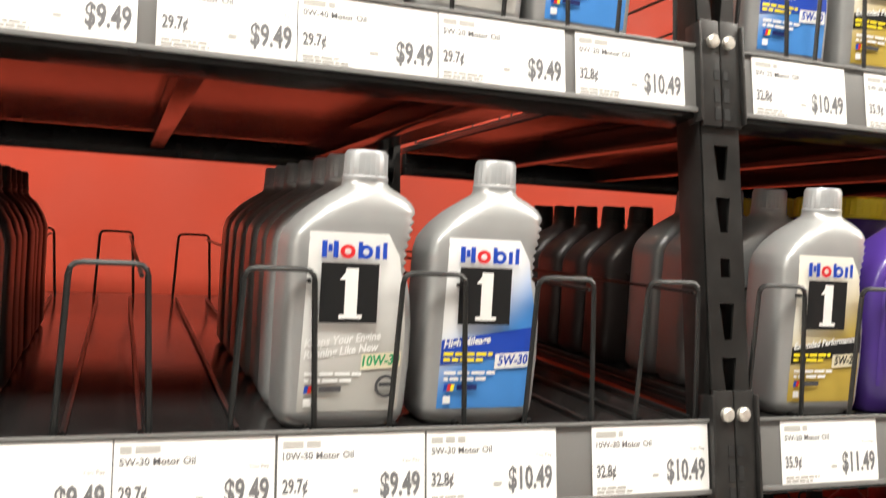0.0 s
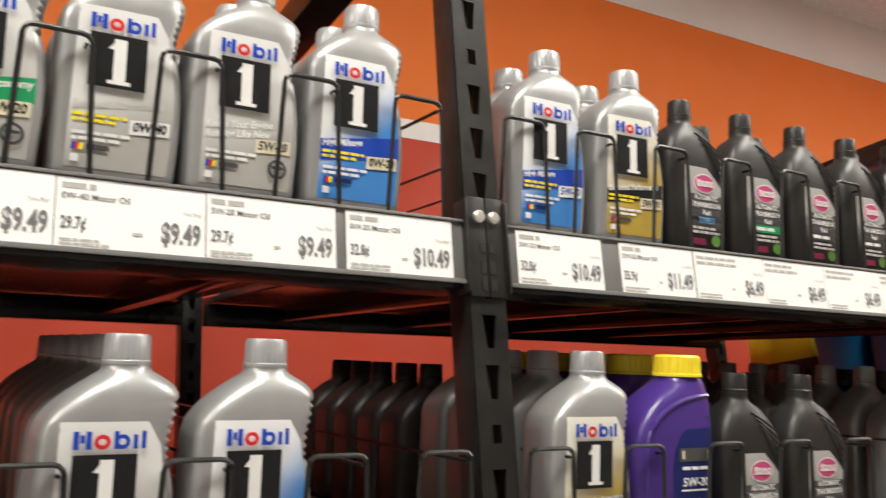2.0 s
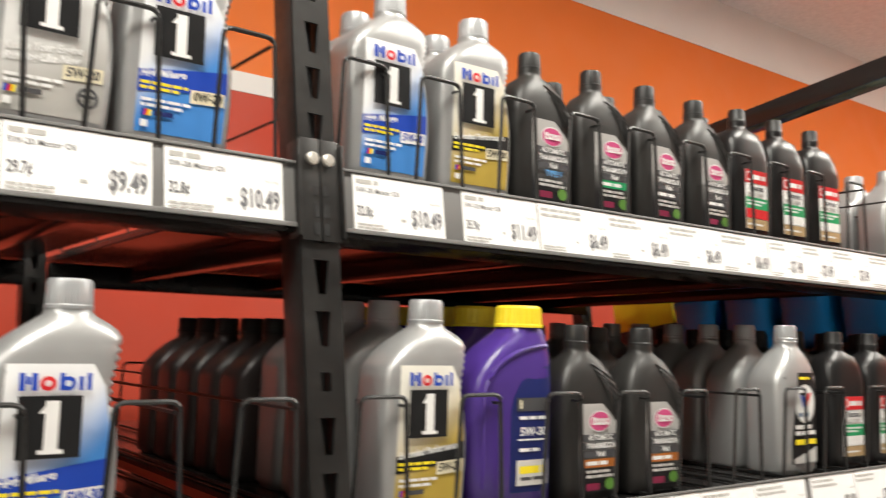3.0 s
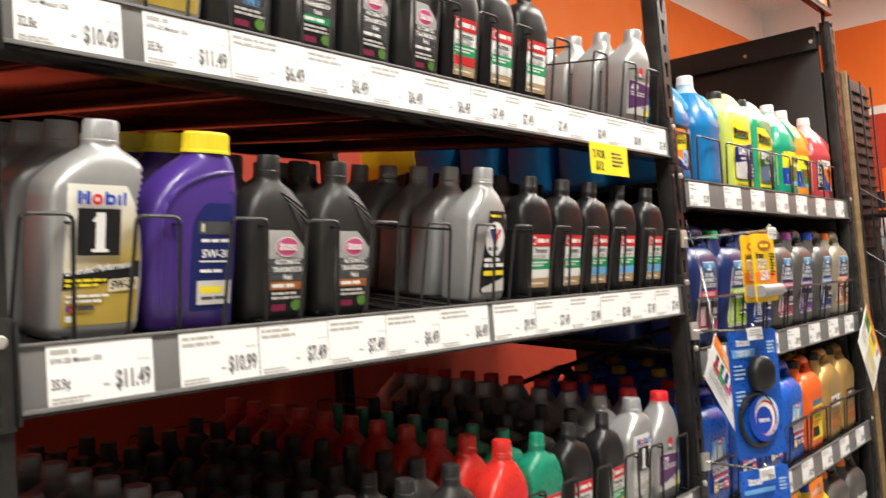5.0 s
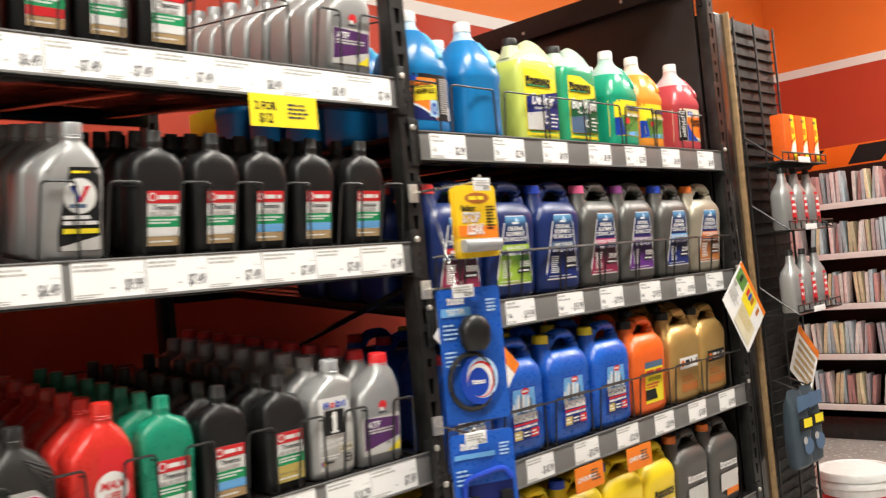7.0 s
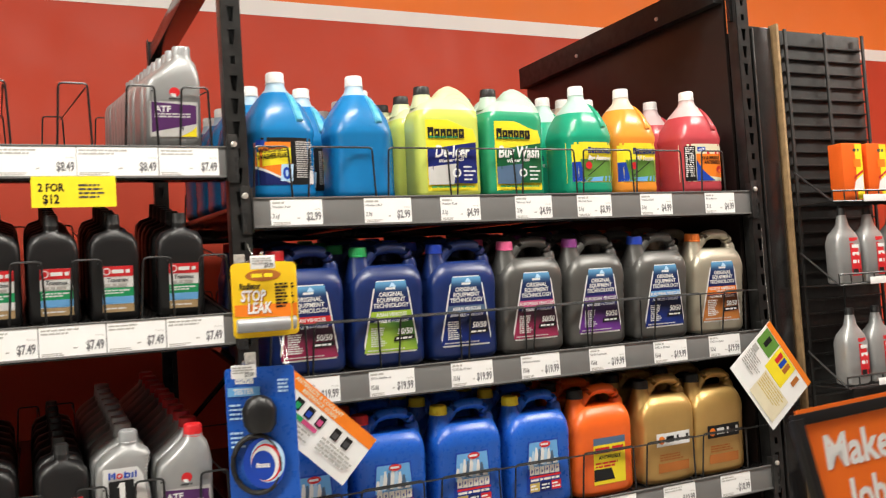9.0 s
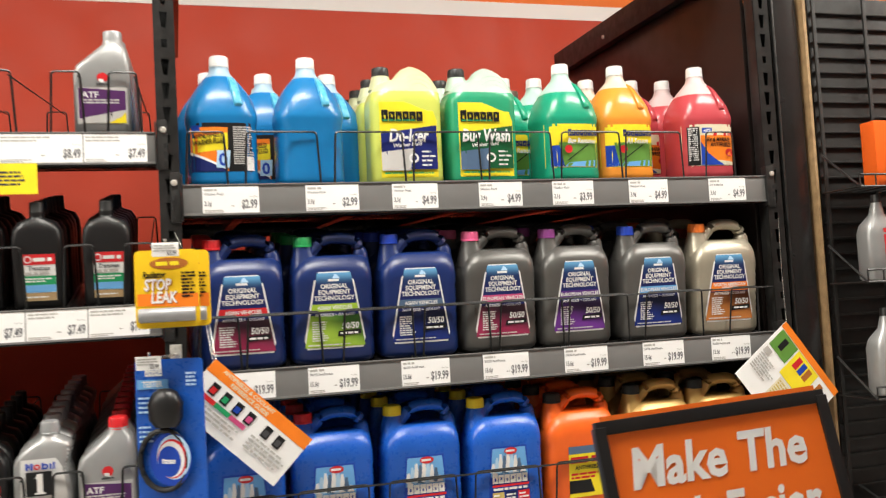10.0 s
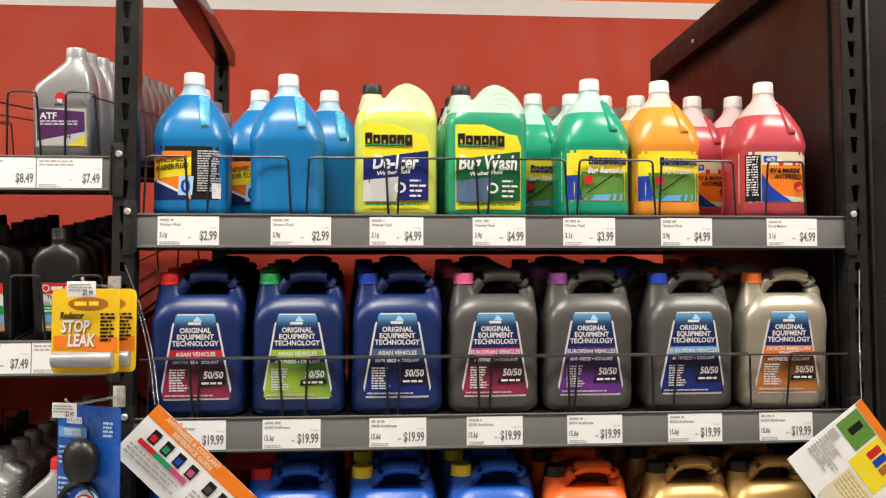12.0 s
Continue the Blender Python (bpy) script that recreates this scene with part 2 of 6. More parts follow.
def loft(rows, seg=28, cap=True):
    """rows: z, middle x, middle y, half width, half depth, squareness."""
    vs, fs = [], []
    for z, cx, cy, w, d, n in rows:
        for k in range(seg):
            a = 2 * math.pi * (k + 0.5) / seg
            c, s = math.cos(a), math.sin(a)
            vs.append((cx + w * math.copysign(abs(c) ** (2 / n), c), cy + d * math.copysign(abs(s) ** (2 / n), s), z))
    for i in range(len(rows) - 1):
        for k in range(seg):
            q = (k + 1) % seg
            fs.append((i * seg + k, i * seg + q, (i + 1) * seg + q, (i + 1) * seg + k))
    if cap:
        fs += [tuple(range(seg))[::-1], tuple((len(rows) - 1) * seg + k for k in range(seg))]
    return vs, fs


def front_of(rows):
    zs = [r[0] for r in rows]

    def f(x, z):
        i = min(max(sum(1 for q in zs if q <= z) - 1, 0), len(rows) - 2)
        s = min(max((z - zs[i]) / (zs[i + 1] - zs[i]), 0), 1)
        _, cx, cy, w, d, n = [a * (1 - s) + b * s for a, b in zip(rows[i], rows[i + 1])]
        u = min(abs((x - cx) / w), 0.995)
        return cy - d * (1 - u ** n) ** (1 / n)
    return f


def cap_lump(cx, cy, z, r, h, ribs=22):
    """A screw cap with a ribbed skirt."""
    rows, seg = [(0, 1.03, 0), (0.003, 1.03, 0), (0.004, 1.0, 1), (h - 0.003, 0.97, 1), (h, 0.86, 0)], ribs * 2
    vs, fs = [], []
    for dz, k, rib in rows:
        for i in range(seg):
            a = 2 * math.pi * i / seg
            q = r * k * (1 - (0.045 if rib and i % 2 else 0))
            vs.append((cx + q * math.cos(a), cy + q * math.sin(a), z + dz))
    for j in range(len(rows) - 1):
        for i in range(seg):
            p = (i + 1) % seg
            fs.append((j * seg + i, j * seg + p, (j + 1) * seg + p, (j + 1) * seg + i))
    fs.append(tuple((len(rows) - 1) * seg + i for i in range(seg)))
    return vs, fs


TEXTS = {}


def text_shape(s, weight=0.03):
    if (s, weight) not in TEXTS:
        cu = bpy.data.curves.new("t", "FONT")
        cu.body, cu.resolution_u, cu.size, cu.offset = s, 2, 1.0, weight
        ob = bpy.data.objects.new("t", cu)
        me = bpy.data.meshes.new_from_object(ob)
        v = np.array([tuple(p.co) for p in me.vertices]) if len(me.vertices) else np.zeros((1, 3))
        f = [tuple(p.vertices) for p in me.polygons]
        bpy.data.objects.remove(ob)
        bpy.data.meshes.remove(me)
        bpy.data.curves.remove(cu)
        v[:, 0] -= v[:, 0].min()
        TEXTS[s, weight] = (v, f, v[:, 0].max())
    return TEXTS[s, weight]


class Print:
    """Flat printing in label coordinates (u right, v up, metres), laid on a surface later."""

    def __init__(self):
        self.v, self.f, self.m, self.mats, self.layer = [], [], [], [], 0

    def _add(self, vs, fs, ink):
        self.layer += 1
        m = INKS[ink]
        if m not in self.mats:
            self.mats.append(m)
        o = len(self.v)
        self.v += [(x, z, self.layer) for x, z in vs]
        self.f += [tuple(i + o for i in q) for q in fs]
        self.m += [self.mats.index(m)] * len(fs)
        return self

    def quad(self, a, b, c, d, ink, nx=8, nz=2):
        """Corners a bottom left, b bottom right, c top right, d top left."""
        vs = []
        for j in range(nz + 1):
            t = j / nz
            for i in range(nx + 1):
                s = i / nx
                vs.append(((a[0] * (1 - s) + b[0] * s) * (1 - t) + (d[0] * (1 - s) + c[0] * s) * t, (a[1] * (1 - s) + b[1] * s) * (1 - t) + (d[1] * (1 - s) + c[1] * s) * t))
        fs = [(j * (nx + 1) + i, j * (nx + 1) + i + 1, (j + 1) * (nx + 1) + i + 1, (j + 1) * (nx + 1) + i) for j in range(nz) for i in range(nx)]
        return self._add(vs, fs, ink)

    def rect(self, x0, z0, x1, z1, ink, nx=6, nz=2):
        return self.quad((x0, z0), (x1, z0), (x1, z1), (x0, z1), ink, nx, nz)

    def band(self, left, right, low, high, ink, nx=10, nz=4):
        """A strip between two side lines x(z); low and high: heights at its left and right end."""
        vs = []
        for j in range(nz + 1):
            t = j / nz
            for i in range(nx + 1):
                q = i / nx
                z = (low[0] * (1 - q) + low[1] * q) * (1 - t) + (high[0] * (1 - q) + high[1] * q) * t
                vs.append((left(z) * (1 - q) + right(z) * q, z))
        fs = [(j * (nx + 1) + i, j * (nx + 1) + i + 1, (j + 1) * (nx + 1) + i + 1, (j + 1) * (nx + 1) + i) for j in range(nz) for i in range(nx)]
        return self._add(vs, fs, ink)

    def disc(self, x, z, rx, rz, ink, n=20, hole=0.0):
        ring = [(math.cos(2 * math.pi * i / n), math.sin(2 * math.pi * i / n)) for i in range(n)]
        if hole:
            vs = [(x + rx * c, z + rz * s) for c, s in ring] + [(x + hole * rx * c, z + hole * rz * s) for c, s in ring]
            return self._add(vs, [(i, (i + 1) % n, n + (i + 1) % n, n + i) for i in range(n)], ink)
        return self._add([(x + rx * c, z + rz * s) for c, s in ring], [tuple(range(n))], ink)

    def text(self, s, x, z, size, ink, align="l", shear=0.0, squeeze=1.0, slope=0.0):
        v, f, w = text_shape(s, 0.03 if size > 0.0062 else 0.012)
        k = size / 0.72
        off = {"l": 0, "c": -w * k * squeeze / 2, "r": -w * k * squeeze}[align]
        return self._add([(x + off + k * squeeze * p[0] + shear * k * p[1], z + k * p[1] + slope * (off + k * squeeze * p[0])) for p in v], f, ink)

    def bars(self, x0, z, x1, h, ink, rows=1, gap=1.7, seed=1, ragged=0.35):
        """Lines of print too small to read."""
        rnd = random.Random(seed)
        vs, fs = [], []
        for r in range(rows):
            x, end = x0, x1 - (x1 - x0) * ragged * rnd.random()
            while x < end:
                w = min(h * rnd.uniform(1.2, 4.5), end - x)
                if w < h * 0.4:
                    break
                o = len(vs)
                zz = z - r * h * gap
                vs += [(x, zz), (x + w, zz), (x + w, zz + h), (x, zz + h)]
                fs.append((o, o + 1, o + 2, o + 3))
                x += w + h * 0.55
        return self._add(vs, fs, ink) if vs else self

    def mesh(self, name, surface=None, lift=0.0005, step=0.00012):
        sf = surface or (lambda x, z: 0.0)
        return raw_mesh(name, [(x, sf(x, z) - lift - step * l, z) for x, z, l in self.v], self.f, self.mats, self.m)


def plate_on(surface, poly, name, m, lift=0.0004, nx=10, nz=8):
    """A label of the shape given by left(z), right(z) between two heights, pressed onto a surface."""
    z0, z1, left, right = poly
    vs, fs = [], []
    for j in range(nz + 1):
        z = z0 + (z1 - z0) * j / nz
        a, b = left(z), right(z)
        for i in range(nx + 1):
            x = a + (b - a) * i / nx
            vs.append((x, surface(x, z) - lift, z))
    fs = [(j * (nx + 1) + i, j * (nx + 1) + i + 1, (j + 1) * (nx + 1) + i + 1, (j + 1) * (nx + 1) + i) for j in range(nz) for i in range(nx)]
    return raw_mesh(name, vs, fs, [m], smooth=True)


def empty(name, label, category, group="", kind=""):
    ob = new(name)
    ob.empty_display_size = 0.05
    return tagged(ob, label, category, group, kind)


# ---- the room ----
WALL_Y, SIDE_X, LEFT_X, FRONT_Y = 1.50, 7.0, -4.2, -3.8
STRIPE0, STRIPE1, ORANGE_TOP = 2.597, 2.660, 3.296
CEIL = 3.58


def slab(name, dims, m, label="", category="wall", bevel=0.0):
    return tagged(new(name, box_mesh(name, dims, m, bevel)), label or name.replace("_", " "), category, kind="structure")


slab("floor", (LEFT_X - 0.2, SIDE_X + 0.2, FRONT_Y - 0.2, WALL_Y + 0.2, -0.1, 0.0), M_FLOOR, "pale speckled vinyl tile floor of the shop", "floor")
slab("ceiling", (LEFT_X - 0.2, SIDE_X + 0.2, FRONT_Y - 0.2, WALL_Y + 0.2, CEIL, CEIL + 0.1), M_CEIL, "pale grey ceiling of the shop", "ceiling")
slab("wall_back_lower", (LEFT_X, SIDE_X, WALL_Y, WALL_Y + 0.15, 0, STRIPE0), M_WALL_R, "back wall painted deep red below the stripe", "wall")
slab("trim_stripe_back", (LEFT_X, SIDE_X, WALL_Y - 0.002, WALL_Y + 0.15, STRIPE0, STRIPE1), M_WHITE, "white painted stripe along the back wall", "stripe")
slab("wall_back_upper", (LEFT_X, SIDE_X, WALL_Y, WALL_Y + 0.15, STRIPE1, ORANGE_TOP), M_WALL_O, "back wall painted orange above the stripe", "wall")
slab("wall_back_top", (LEFT_X, SIDE_X, WALL_Y - 0.003, WALL_Y + 0.15, ORANGE_TOP, CEIL), M_WHITE, "white painted band under the ceiling", "wall")
slab("wall_side_lower", (SIDE_X, SIDE_X + 0.15, FRONT_Y, WALL_Y, 0, STRIPE0), M_WALL_R, "side wall painted deep red below the stripe", "wall")
slab("trim_stripe_side", (SIDE_X - 0.002, SIDE_X + 0.15, FRONT_Y, WALL_Y, STRIPE0, STRIPE1), M_WHITE, "white painted stripe along the side wall", "stripe")
slab("wall_side_upper", (SIDE_X, SIDE_X + 0.15, FRONT_Y, WALL_Y, STRIPE1, ORANGE_TOP), M_WALL_O, "side wall painted orange above the stripe", "wall")
slab("wall_side_top", (SIDE_X - 0.003, SIDE_X + 0.15, FRONT_Y, WALL_Y, ORANGE_TOP, CEIL), M_WHITE, "white painted band under the ceiling", "wall")
slab("wall_left", (LEFT_X - 0.15, LEFT_X, FRONT_Y, WALL_Y, 0, CEIL), M_WHITE, "plain white wall closing the shop", "wall")
# added out of view, near and dull, so less light reaches deep shelves
slab("wall_front", (LEFT_X, SIDE_X, FRONT_Y - 0.15, FRONT_Y, 0, CEIL), M_DULL, "unseen plain grey wall added to keep low light off the deep shelves", "wall")


def troffer(x, y):
    t = empty("ceiling_light", "white recessed fluorescent ceiling light with a glowing diffuser", "ceiling light", "ceiling lights")
    bm = bmesh.new()
    for d in ((-0.62, 0.62, -0.32, -0.29), (-0.62, 0.62, 0.29, 0.32), (-0.62, -0.59, -0.29, 0.29), (0.59, 0.62, -0.29, 0.29)):
        box(bm, *d, -0.03, 0.0)
    part("frame", mesh_of("frame", bm, M_WHITE), t)
    part("diffuser", box_mesh("diffuser", (-0.59, 0.59, -0.29, 0.29, -0.018, -0.004), M_LAMP), t)
    t.location = (x, y, CEIL - 0.001)
    la = bpy.data.lights.new("ceiling_lamp", "AREA")
    la.shape, la.size, la.size_y, la.energy, la.color = "RECTANGLE", 1.15, 0.55, LAMP_WATTS, (1.0, 0.96, 0.86)
    ob = new("ceiling_lamp", la)
    ob.matrix_basis = pose(x, y, CEIL - 0.035)


for lx in (-2.7, -0.55, 1.6, 3.75, 5.9):
    troffer(lx, -1.0)

# ---- racks ----
POSTS = (-1.565, 0.0, 1.565, 3.05)
DEPTH = 1.14
POST_TOP = 2.36


def slotted_plate(w, z0, z1, pitch=0.0508):
    """A strip of steel with tapered keyhole slots punched through it."""
    vs, fs = [], []
    n = int((z1 - z0) / pitch)
    for i in range(n):
        a, b = z0 + i * pitch, z0 + (i + 1) * pitch
        if i % 4 == 3:
            holes = [(a + 0.016, a + 0.034, 0.0055, 0.0055)]
        else:
            holes = [(a + 0.008, a + 0.042, 0.0042, 0.0085)]
        h0, h1, wb, wt = holes[0]
        o = len(vs)
        for y in (0.0, 0.0028):
            vs += [(-w / 2, y, a), (w / 2, y, a), (w / 2, y, b), (-w / 2, y, b), (-wb, y, h0), (wb, y, h0), (wt, y, h1), (-wt, y, h1)]
        for k in range(4):
            q = (k + 1) % 4
            fs += [(o + k, o + q, o + 4 + q, o + 4 + k), (o + 8 + q, o + 8 + k, o + 12 + k, o + 12 + q), (o + 4 + k, o + 4 + q, o + 12 + q, o + 12 + k)]
    return vs, fs


def upright(x, end=False):
    u = empty("rack_upright", "black steel slotted upright frame of the shelving rack", "rack upright", "rack uprights")
    w = 0.043
    bm = bmesh.new()
    bm.from_mesh(raw_mesh("slotted", *slotted_plate(w, 0, POST_TOP), [M_POST]))
    bmesh.ops.remove_doubles(bm, verts=bm.verts[:], dist=0.0002)
    me_plate = mesh_of("slotted_face", bm, M_POST, smooth=False)
    bm = bmesh.new()
    box(bm, -w / 2, -w / 2 + 0.003, 0.003, 0.04, 0, POST_TOP, 0.0008)
    box(bm, w / 2 - 0.003, w / 2, 0.003, 0.04, 0, POST_TOP, 0.0008)
    side = mesh_of("post_flange", bm, M_POST)
    # near-black sheet behind the slots, painted shade of the hollow post
    bm = bmesh.new()
    box(bm, -w / 2 + 0.004, w / 2 - 0.004, 0.030, 0.033, 0.0, POST_TOP)
    back = mesh_of("post_back", bm, M_SLOT)
    for nm, y in (("front_post", 0.0), ("rear_post", DEPTH - 0.04)):
        p = part(nm, me_plate, u, at=pose(0, y, 0))
        part("post_flange", side, p)
        part("post_back", back, p)
    part("side_bar", box_mesh("side_bar", (-0.016, 0.016, 0.04, DEPTH - 0.04, -0.022, 0.022), M_STEEL, 0.002), u, at=pose(0, 0, 0.25))
    part("top_bar", box_mesh("top_bar", (-0.018, 0.020 if end else 0.042, 0.04, DEPTH - 0.02, -0.024, 0.024), M_STEEL, 0.002), u, at=pose(0, 0, POST_TOP - 0.05))
    for za, zb in ((0.35, 0.90), (1.05, 1.36)):
        part("diagonal_brace", raw_mesh("diagonal_brace", *tube([(0, DEPTH - 0.05, za), (0, 0.05, zb)], 0.007, 6), [M_STEEL]), u)
    u.location = (x, -0.002, 0)
    return u


for px in POSTS:
    upright(px, px == POSTS[3])


def beam_plate(x, z, side):
    """The connector at the end of a shelf beam, hooked and bolted onto the post."""
    b = empty("beam_connector", "dark steel beam connector bolted onto the slotted post", "beam connector", "beam connectors")
    bm = bmesh.new()
    s = side
    xa, xb = sorted((s * 0.0006, s * 0.0225))
    box(bm, xa, xb, -0.0065, -0.003, -0.076, 0.030, 0.0012)
    part("flange", box_mesh("flange", (*sorted((s * 0.0232, s * 0.0262)), -0.010, 0.012, -0.072, 0.026), M_PLATE, 0.001), b)
    # slots are near-black patches on the plate, their shade given as colour
    for z0, z1 in ((-0.030, -0.020), (-0.052, -0.038), (-0.070, -0.058)):
        part("slot", box_mesh("slot", (*sorted((s * 0.002, s * 0.0085)), -0.0072, -0.0068, z0, z1), M_SLOT, 0), b)
    part("plate", mesh_of("plate", bm, M_PLATE), b)
    vs, fs = loft([(0, 0, 0, 0.0066, 0.0066, 2), (0.004, 0, 0, 0.0066, 0.0066, 2), (0.006, 0, 0, 0.0045, 0.0045, 2)], 12)
    part("bolt", raw_mesh("bolt", vs, fs, [M_BOLT], smooth=True), b, "pale zinc bolt head", pose(s * 0.009, -0.0065, 0.008, 90))
    b.location = (x, 0, z)


def lean(z):
    """The decks rise towards the back, so that the goods slide forward: degrees for the deck at that height."""
    return LEANS.get(round(z, 3), 0.0)


def shelf(x0, x1, top, strip_h, rail_mat, name_label):
    s = empty("rack_shelf", name_label, "shelf", "rack shelves")
    a, b = x0 + 0.024, x1 - 0.024
    bm = bmesh.new()
    box(bm, a, b, 0.012, DEPTH - 0.02, -0.012, 0.0, 0.002)
    tip = pose(0, 0, 0, lean(top))
    part("deck", mesh_of("deck", bm, M_STEEL), s, at=tip)
    part("front_beam", box_mesh("front_beam", (a, b, 0.0025, 0.045, -strip_h - 0.006, -0.013), M_STEEL, 0.002), s)
    part("rear_beam", box_mesh("rear_beam", (a, b, DEPTH - 0.06, DEPTH - 0.025, -0.060, -0.013), M_STEEL, 0.002), s, at=tip)
    bar = box_mesh("cross_bar", (-0.013, 0.013, 0.046, DEPTH - 0.061, -0.046, -0.013), M_STEEL, 0.003)
    n = 5
    for i in range(n):
        part("cross_bar", bar, s, at=tip @ pose(a + (b - a) * (i + 0.5) / n, 0, 0))
    bm = bmesh.new()
    box(bm, a, b, -0.0015, 0.0022, -strip_h, 0.004, 0.0006)
    rail = part("price_rail", mesh_of("price_rail", bm, rail_mat), s, "grey plastic price rail")
    for z0, z1 in ((-strip_h - 0.002, -strip_h + 0.0025), (0.0015, 0.0045)):
        part("rail_lip", box_mesh("rail_lip", (a, b, -0.0045, -0.0016, z0, z1), rail_mat, 0.0006), rail)
    s.location = (0, 0, top)
    for x, side in ((x0, 1), (x1, -1)):
        beam_plate(x, top, side)
    return s


A_TOP, A_MID, B_LOW = 1.812, 1.455, 1.003
C_TOP, C_MID, C_LOW, C_FOUR, C_BASE = 1.700, 1.304, 0.921, 0.560, 0.17
LEANS = {A_TOP: 8.0, A_MID: 9.5, B_LOW: 5.0, C_TOP: 2.0, C_MID: 6.5, C_LOW: 4.0, C_FOUR: 4.0}
BLK = "black steel rack shelf with a price rail, stocked with containers"
for z in (A_TOP, A_MID, B_LOW, 0.58, 0.17):
    shelf(POSTS[0], POSTS[1], z, 0.061, M_RAIL, BLK)
    shelf(POSTS[1], POSTS[2], z, 0.061, M_RAIL, BLK)
for z in (C_TOP, C_MID, C_LOW, C_FOUR, C_BASE):
    shelf(POSTS[2], POSTS[3], z, 0.060, M_RAIL, BLK)

# dark end panel that closes the last bay, with bolts along its upper edge
ep = empty("rack_end_panel", "brown-black steel end panel bolted to the rack", "rack panel")
part("sheet", box_mesh("sheet", (3.022, 3.034, 0.045, DEPTH + 0.02, 0.05, 2.315), M_PANEL, 0.002), ep)
part("top_flange", box_mesh("top_flange", (2.990, 3.021, 0.045, DEPTH + 0.02, 2.262, 2.344), M_GRID, 0.002), ep)
for yy in (0.06, 0.3, 0.75):
    vs, fs = loft([(0, 0, 0, 0.007, 0.007, 2), (0.005, 0, 0, 0.0055, 0.0055, 2)], 10)
    part("bolt", raw_mesh("bolt", vs, fs, [M_BOLT], smooth=True), ep, "pale zinc bolt head", pose(2.9895, yy, 2.290, 0, -90, 0))

# header sign over the last bay
hs = empty("header_sign", "orange header sign in a black frame above the bay", "sign")
bm = bmesh.new()
for d in ((1.59, 3.03, -0.012, 0.012, 2.375, 2.40), (1.59, 3.03, -0.012, 0.012, 2.76, 2.785), (1.59, 1.615, -0.012, 0.012, 2.40, 2.76), (3.005, 3.03, -0.012, 0.012, 2.40, 2.76)):
    box(bm, *d, 0.002)
part("frame", mesh_of("frame", bm, M_STEEL), hs)
M_SIGN = mat("sign_orange", (0.87, 0.16, 0.01), 0.4, 0, 0.04, 6)
part("board", box_mesh("board", (1.615, 3.005, -0.004, 0.004, 2.40, 2.76), M_SIGN, 0), hs)
pr = Print()
pr.bars(1.72, 2.50, 2.85, 0.11, "white", 1, seed=4, ragged=0.1)
part("lettering", pr.mesh("lettering"), hs, "white lettering", pose(0, -0.005, 0))
bm = bmesh.new()
for xx in (1.575, 3.025):
    box(bm, xx - 0.008, xx + 0.008, 0.013, 0.025, 2.2, 2.7, 0.001)
part("bracket", mesh_of("bracket", bm, M_STEEL), hs)


# ---- wire dividers ----
def divider(w, h, depth, back_h, mid=0.0):
    d = empty("wire_divider", "black bent-wire product divider standing on the shelf", "wire divider", "wire dividers")
    r = 0.0024
    front = tube(rounded([(-w / 2 - 0.006, 0, 0), (-w / 2, 0, h), (w / 2, 0, h), (w / 2 + 0.006, 0, 0)], 0.009), r, 6)
    part("front_loop", raw_mesh("front_loop", *front, [M_WIRE], smooth=True), d)
    part("rear_loop", raw_mesh("rear_loop", *tube(rounded([(-w / 2 - 0.006, depth, 0), (-w / 2, depth, back_h), (w / 2, depth, back_h), (w / 2 + 0.006, depth, 0)], 0.009), r, 6), [M_WIRE], smooth=True), d)
    base = raw_mesh("base_wire", *tube([(0, 0, r), (0, depth, r)], r, 5), [M_WIRE])
    part("base_wire", base, d, at=pose(-w / 2, 0, 0))
    part("base_wire", base, d, at=pose(w / 2, 0, 0))
    side = raw_mesh("side_wire", *tube([(0, 0, h * 0.93), (0, depth, back_h * 0.93)], r * 0.8, 5), [M_WIRE])
    if mid:
        part("side_wire", side, d, at=pose(w / 2 - 0.004, 0, 0))
    return d


DIV = {}


def dividers(key, spec, z, xs, y=0.012, sink=0.0):
    for x in xs:
        m = pose(x, 0, z, lean(z)) @ pose(0, y, 0.0005, 0, 0, random.uniform(-1.5, 1.5))
        if key not in DIV:
            DIV[key] = divider(*spec)
            DIV[key].matrix_basis = m
        else:
            copy_thing(DIV[key], m)


dividers("quart", (0.054, 0.128, 1.0, 0.12, 1), A_MID, (-0.79, -0.66, -0.548, -0.423, -0.295, -0.173, -0.063))
dividers("quart", None, A_TOP, (-0.76, -0.645, -0.53, -0.418, -0.305, -0.19, -0.072))
dividers("quart", None, A_TOP, (0.063, 0.165, 0.285, 0.402, 0.515, 0.63, 0.745, 0.85, 0.957, 1.09, 1.24, 1.37, 1.48))
dividers("quart", None, A_MID, (0.06, 0.185, 0.31, 0.43, 0.55, 0.67, 0.79, 0.9, 1.03, 1.14, 1.25, 1.385, 1.5))
dividers("quart", None, B_LOW, (0.42, 0.54, 0.655, 0.77, 0.89, 1.0, 1.125, 1.24, 1.35, 1.48))
dividers("wide", (0.152, 0.118, 1.0, 0.1), C_TOP, (1.804, 1.998, 2.18, 2.363, 2.546, 2.717))
dividers("short", (0.075, 0.118, 1.0, 0.1), C_TOP, (1.642, 2.905))
dividers("wide", None, C_MID, (1.79, 1.998, 2.18, 2.363, 2.536, 2.74))
dividers("short", None, C_MID, (1.655, 2.94))
dividers("wide", None, C_LOW, (1.68, 1.88, 2.08, 2.28, 2.48, 2.68, 2.87))


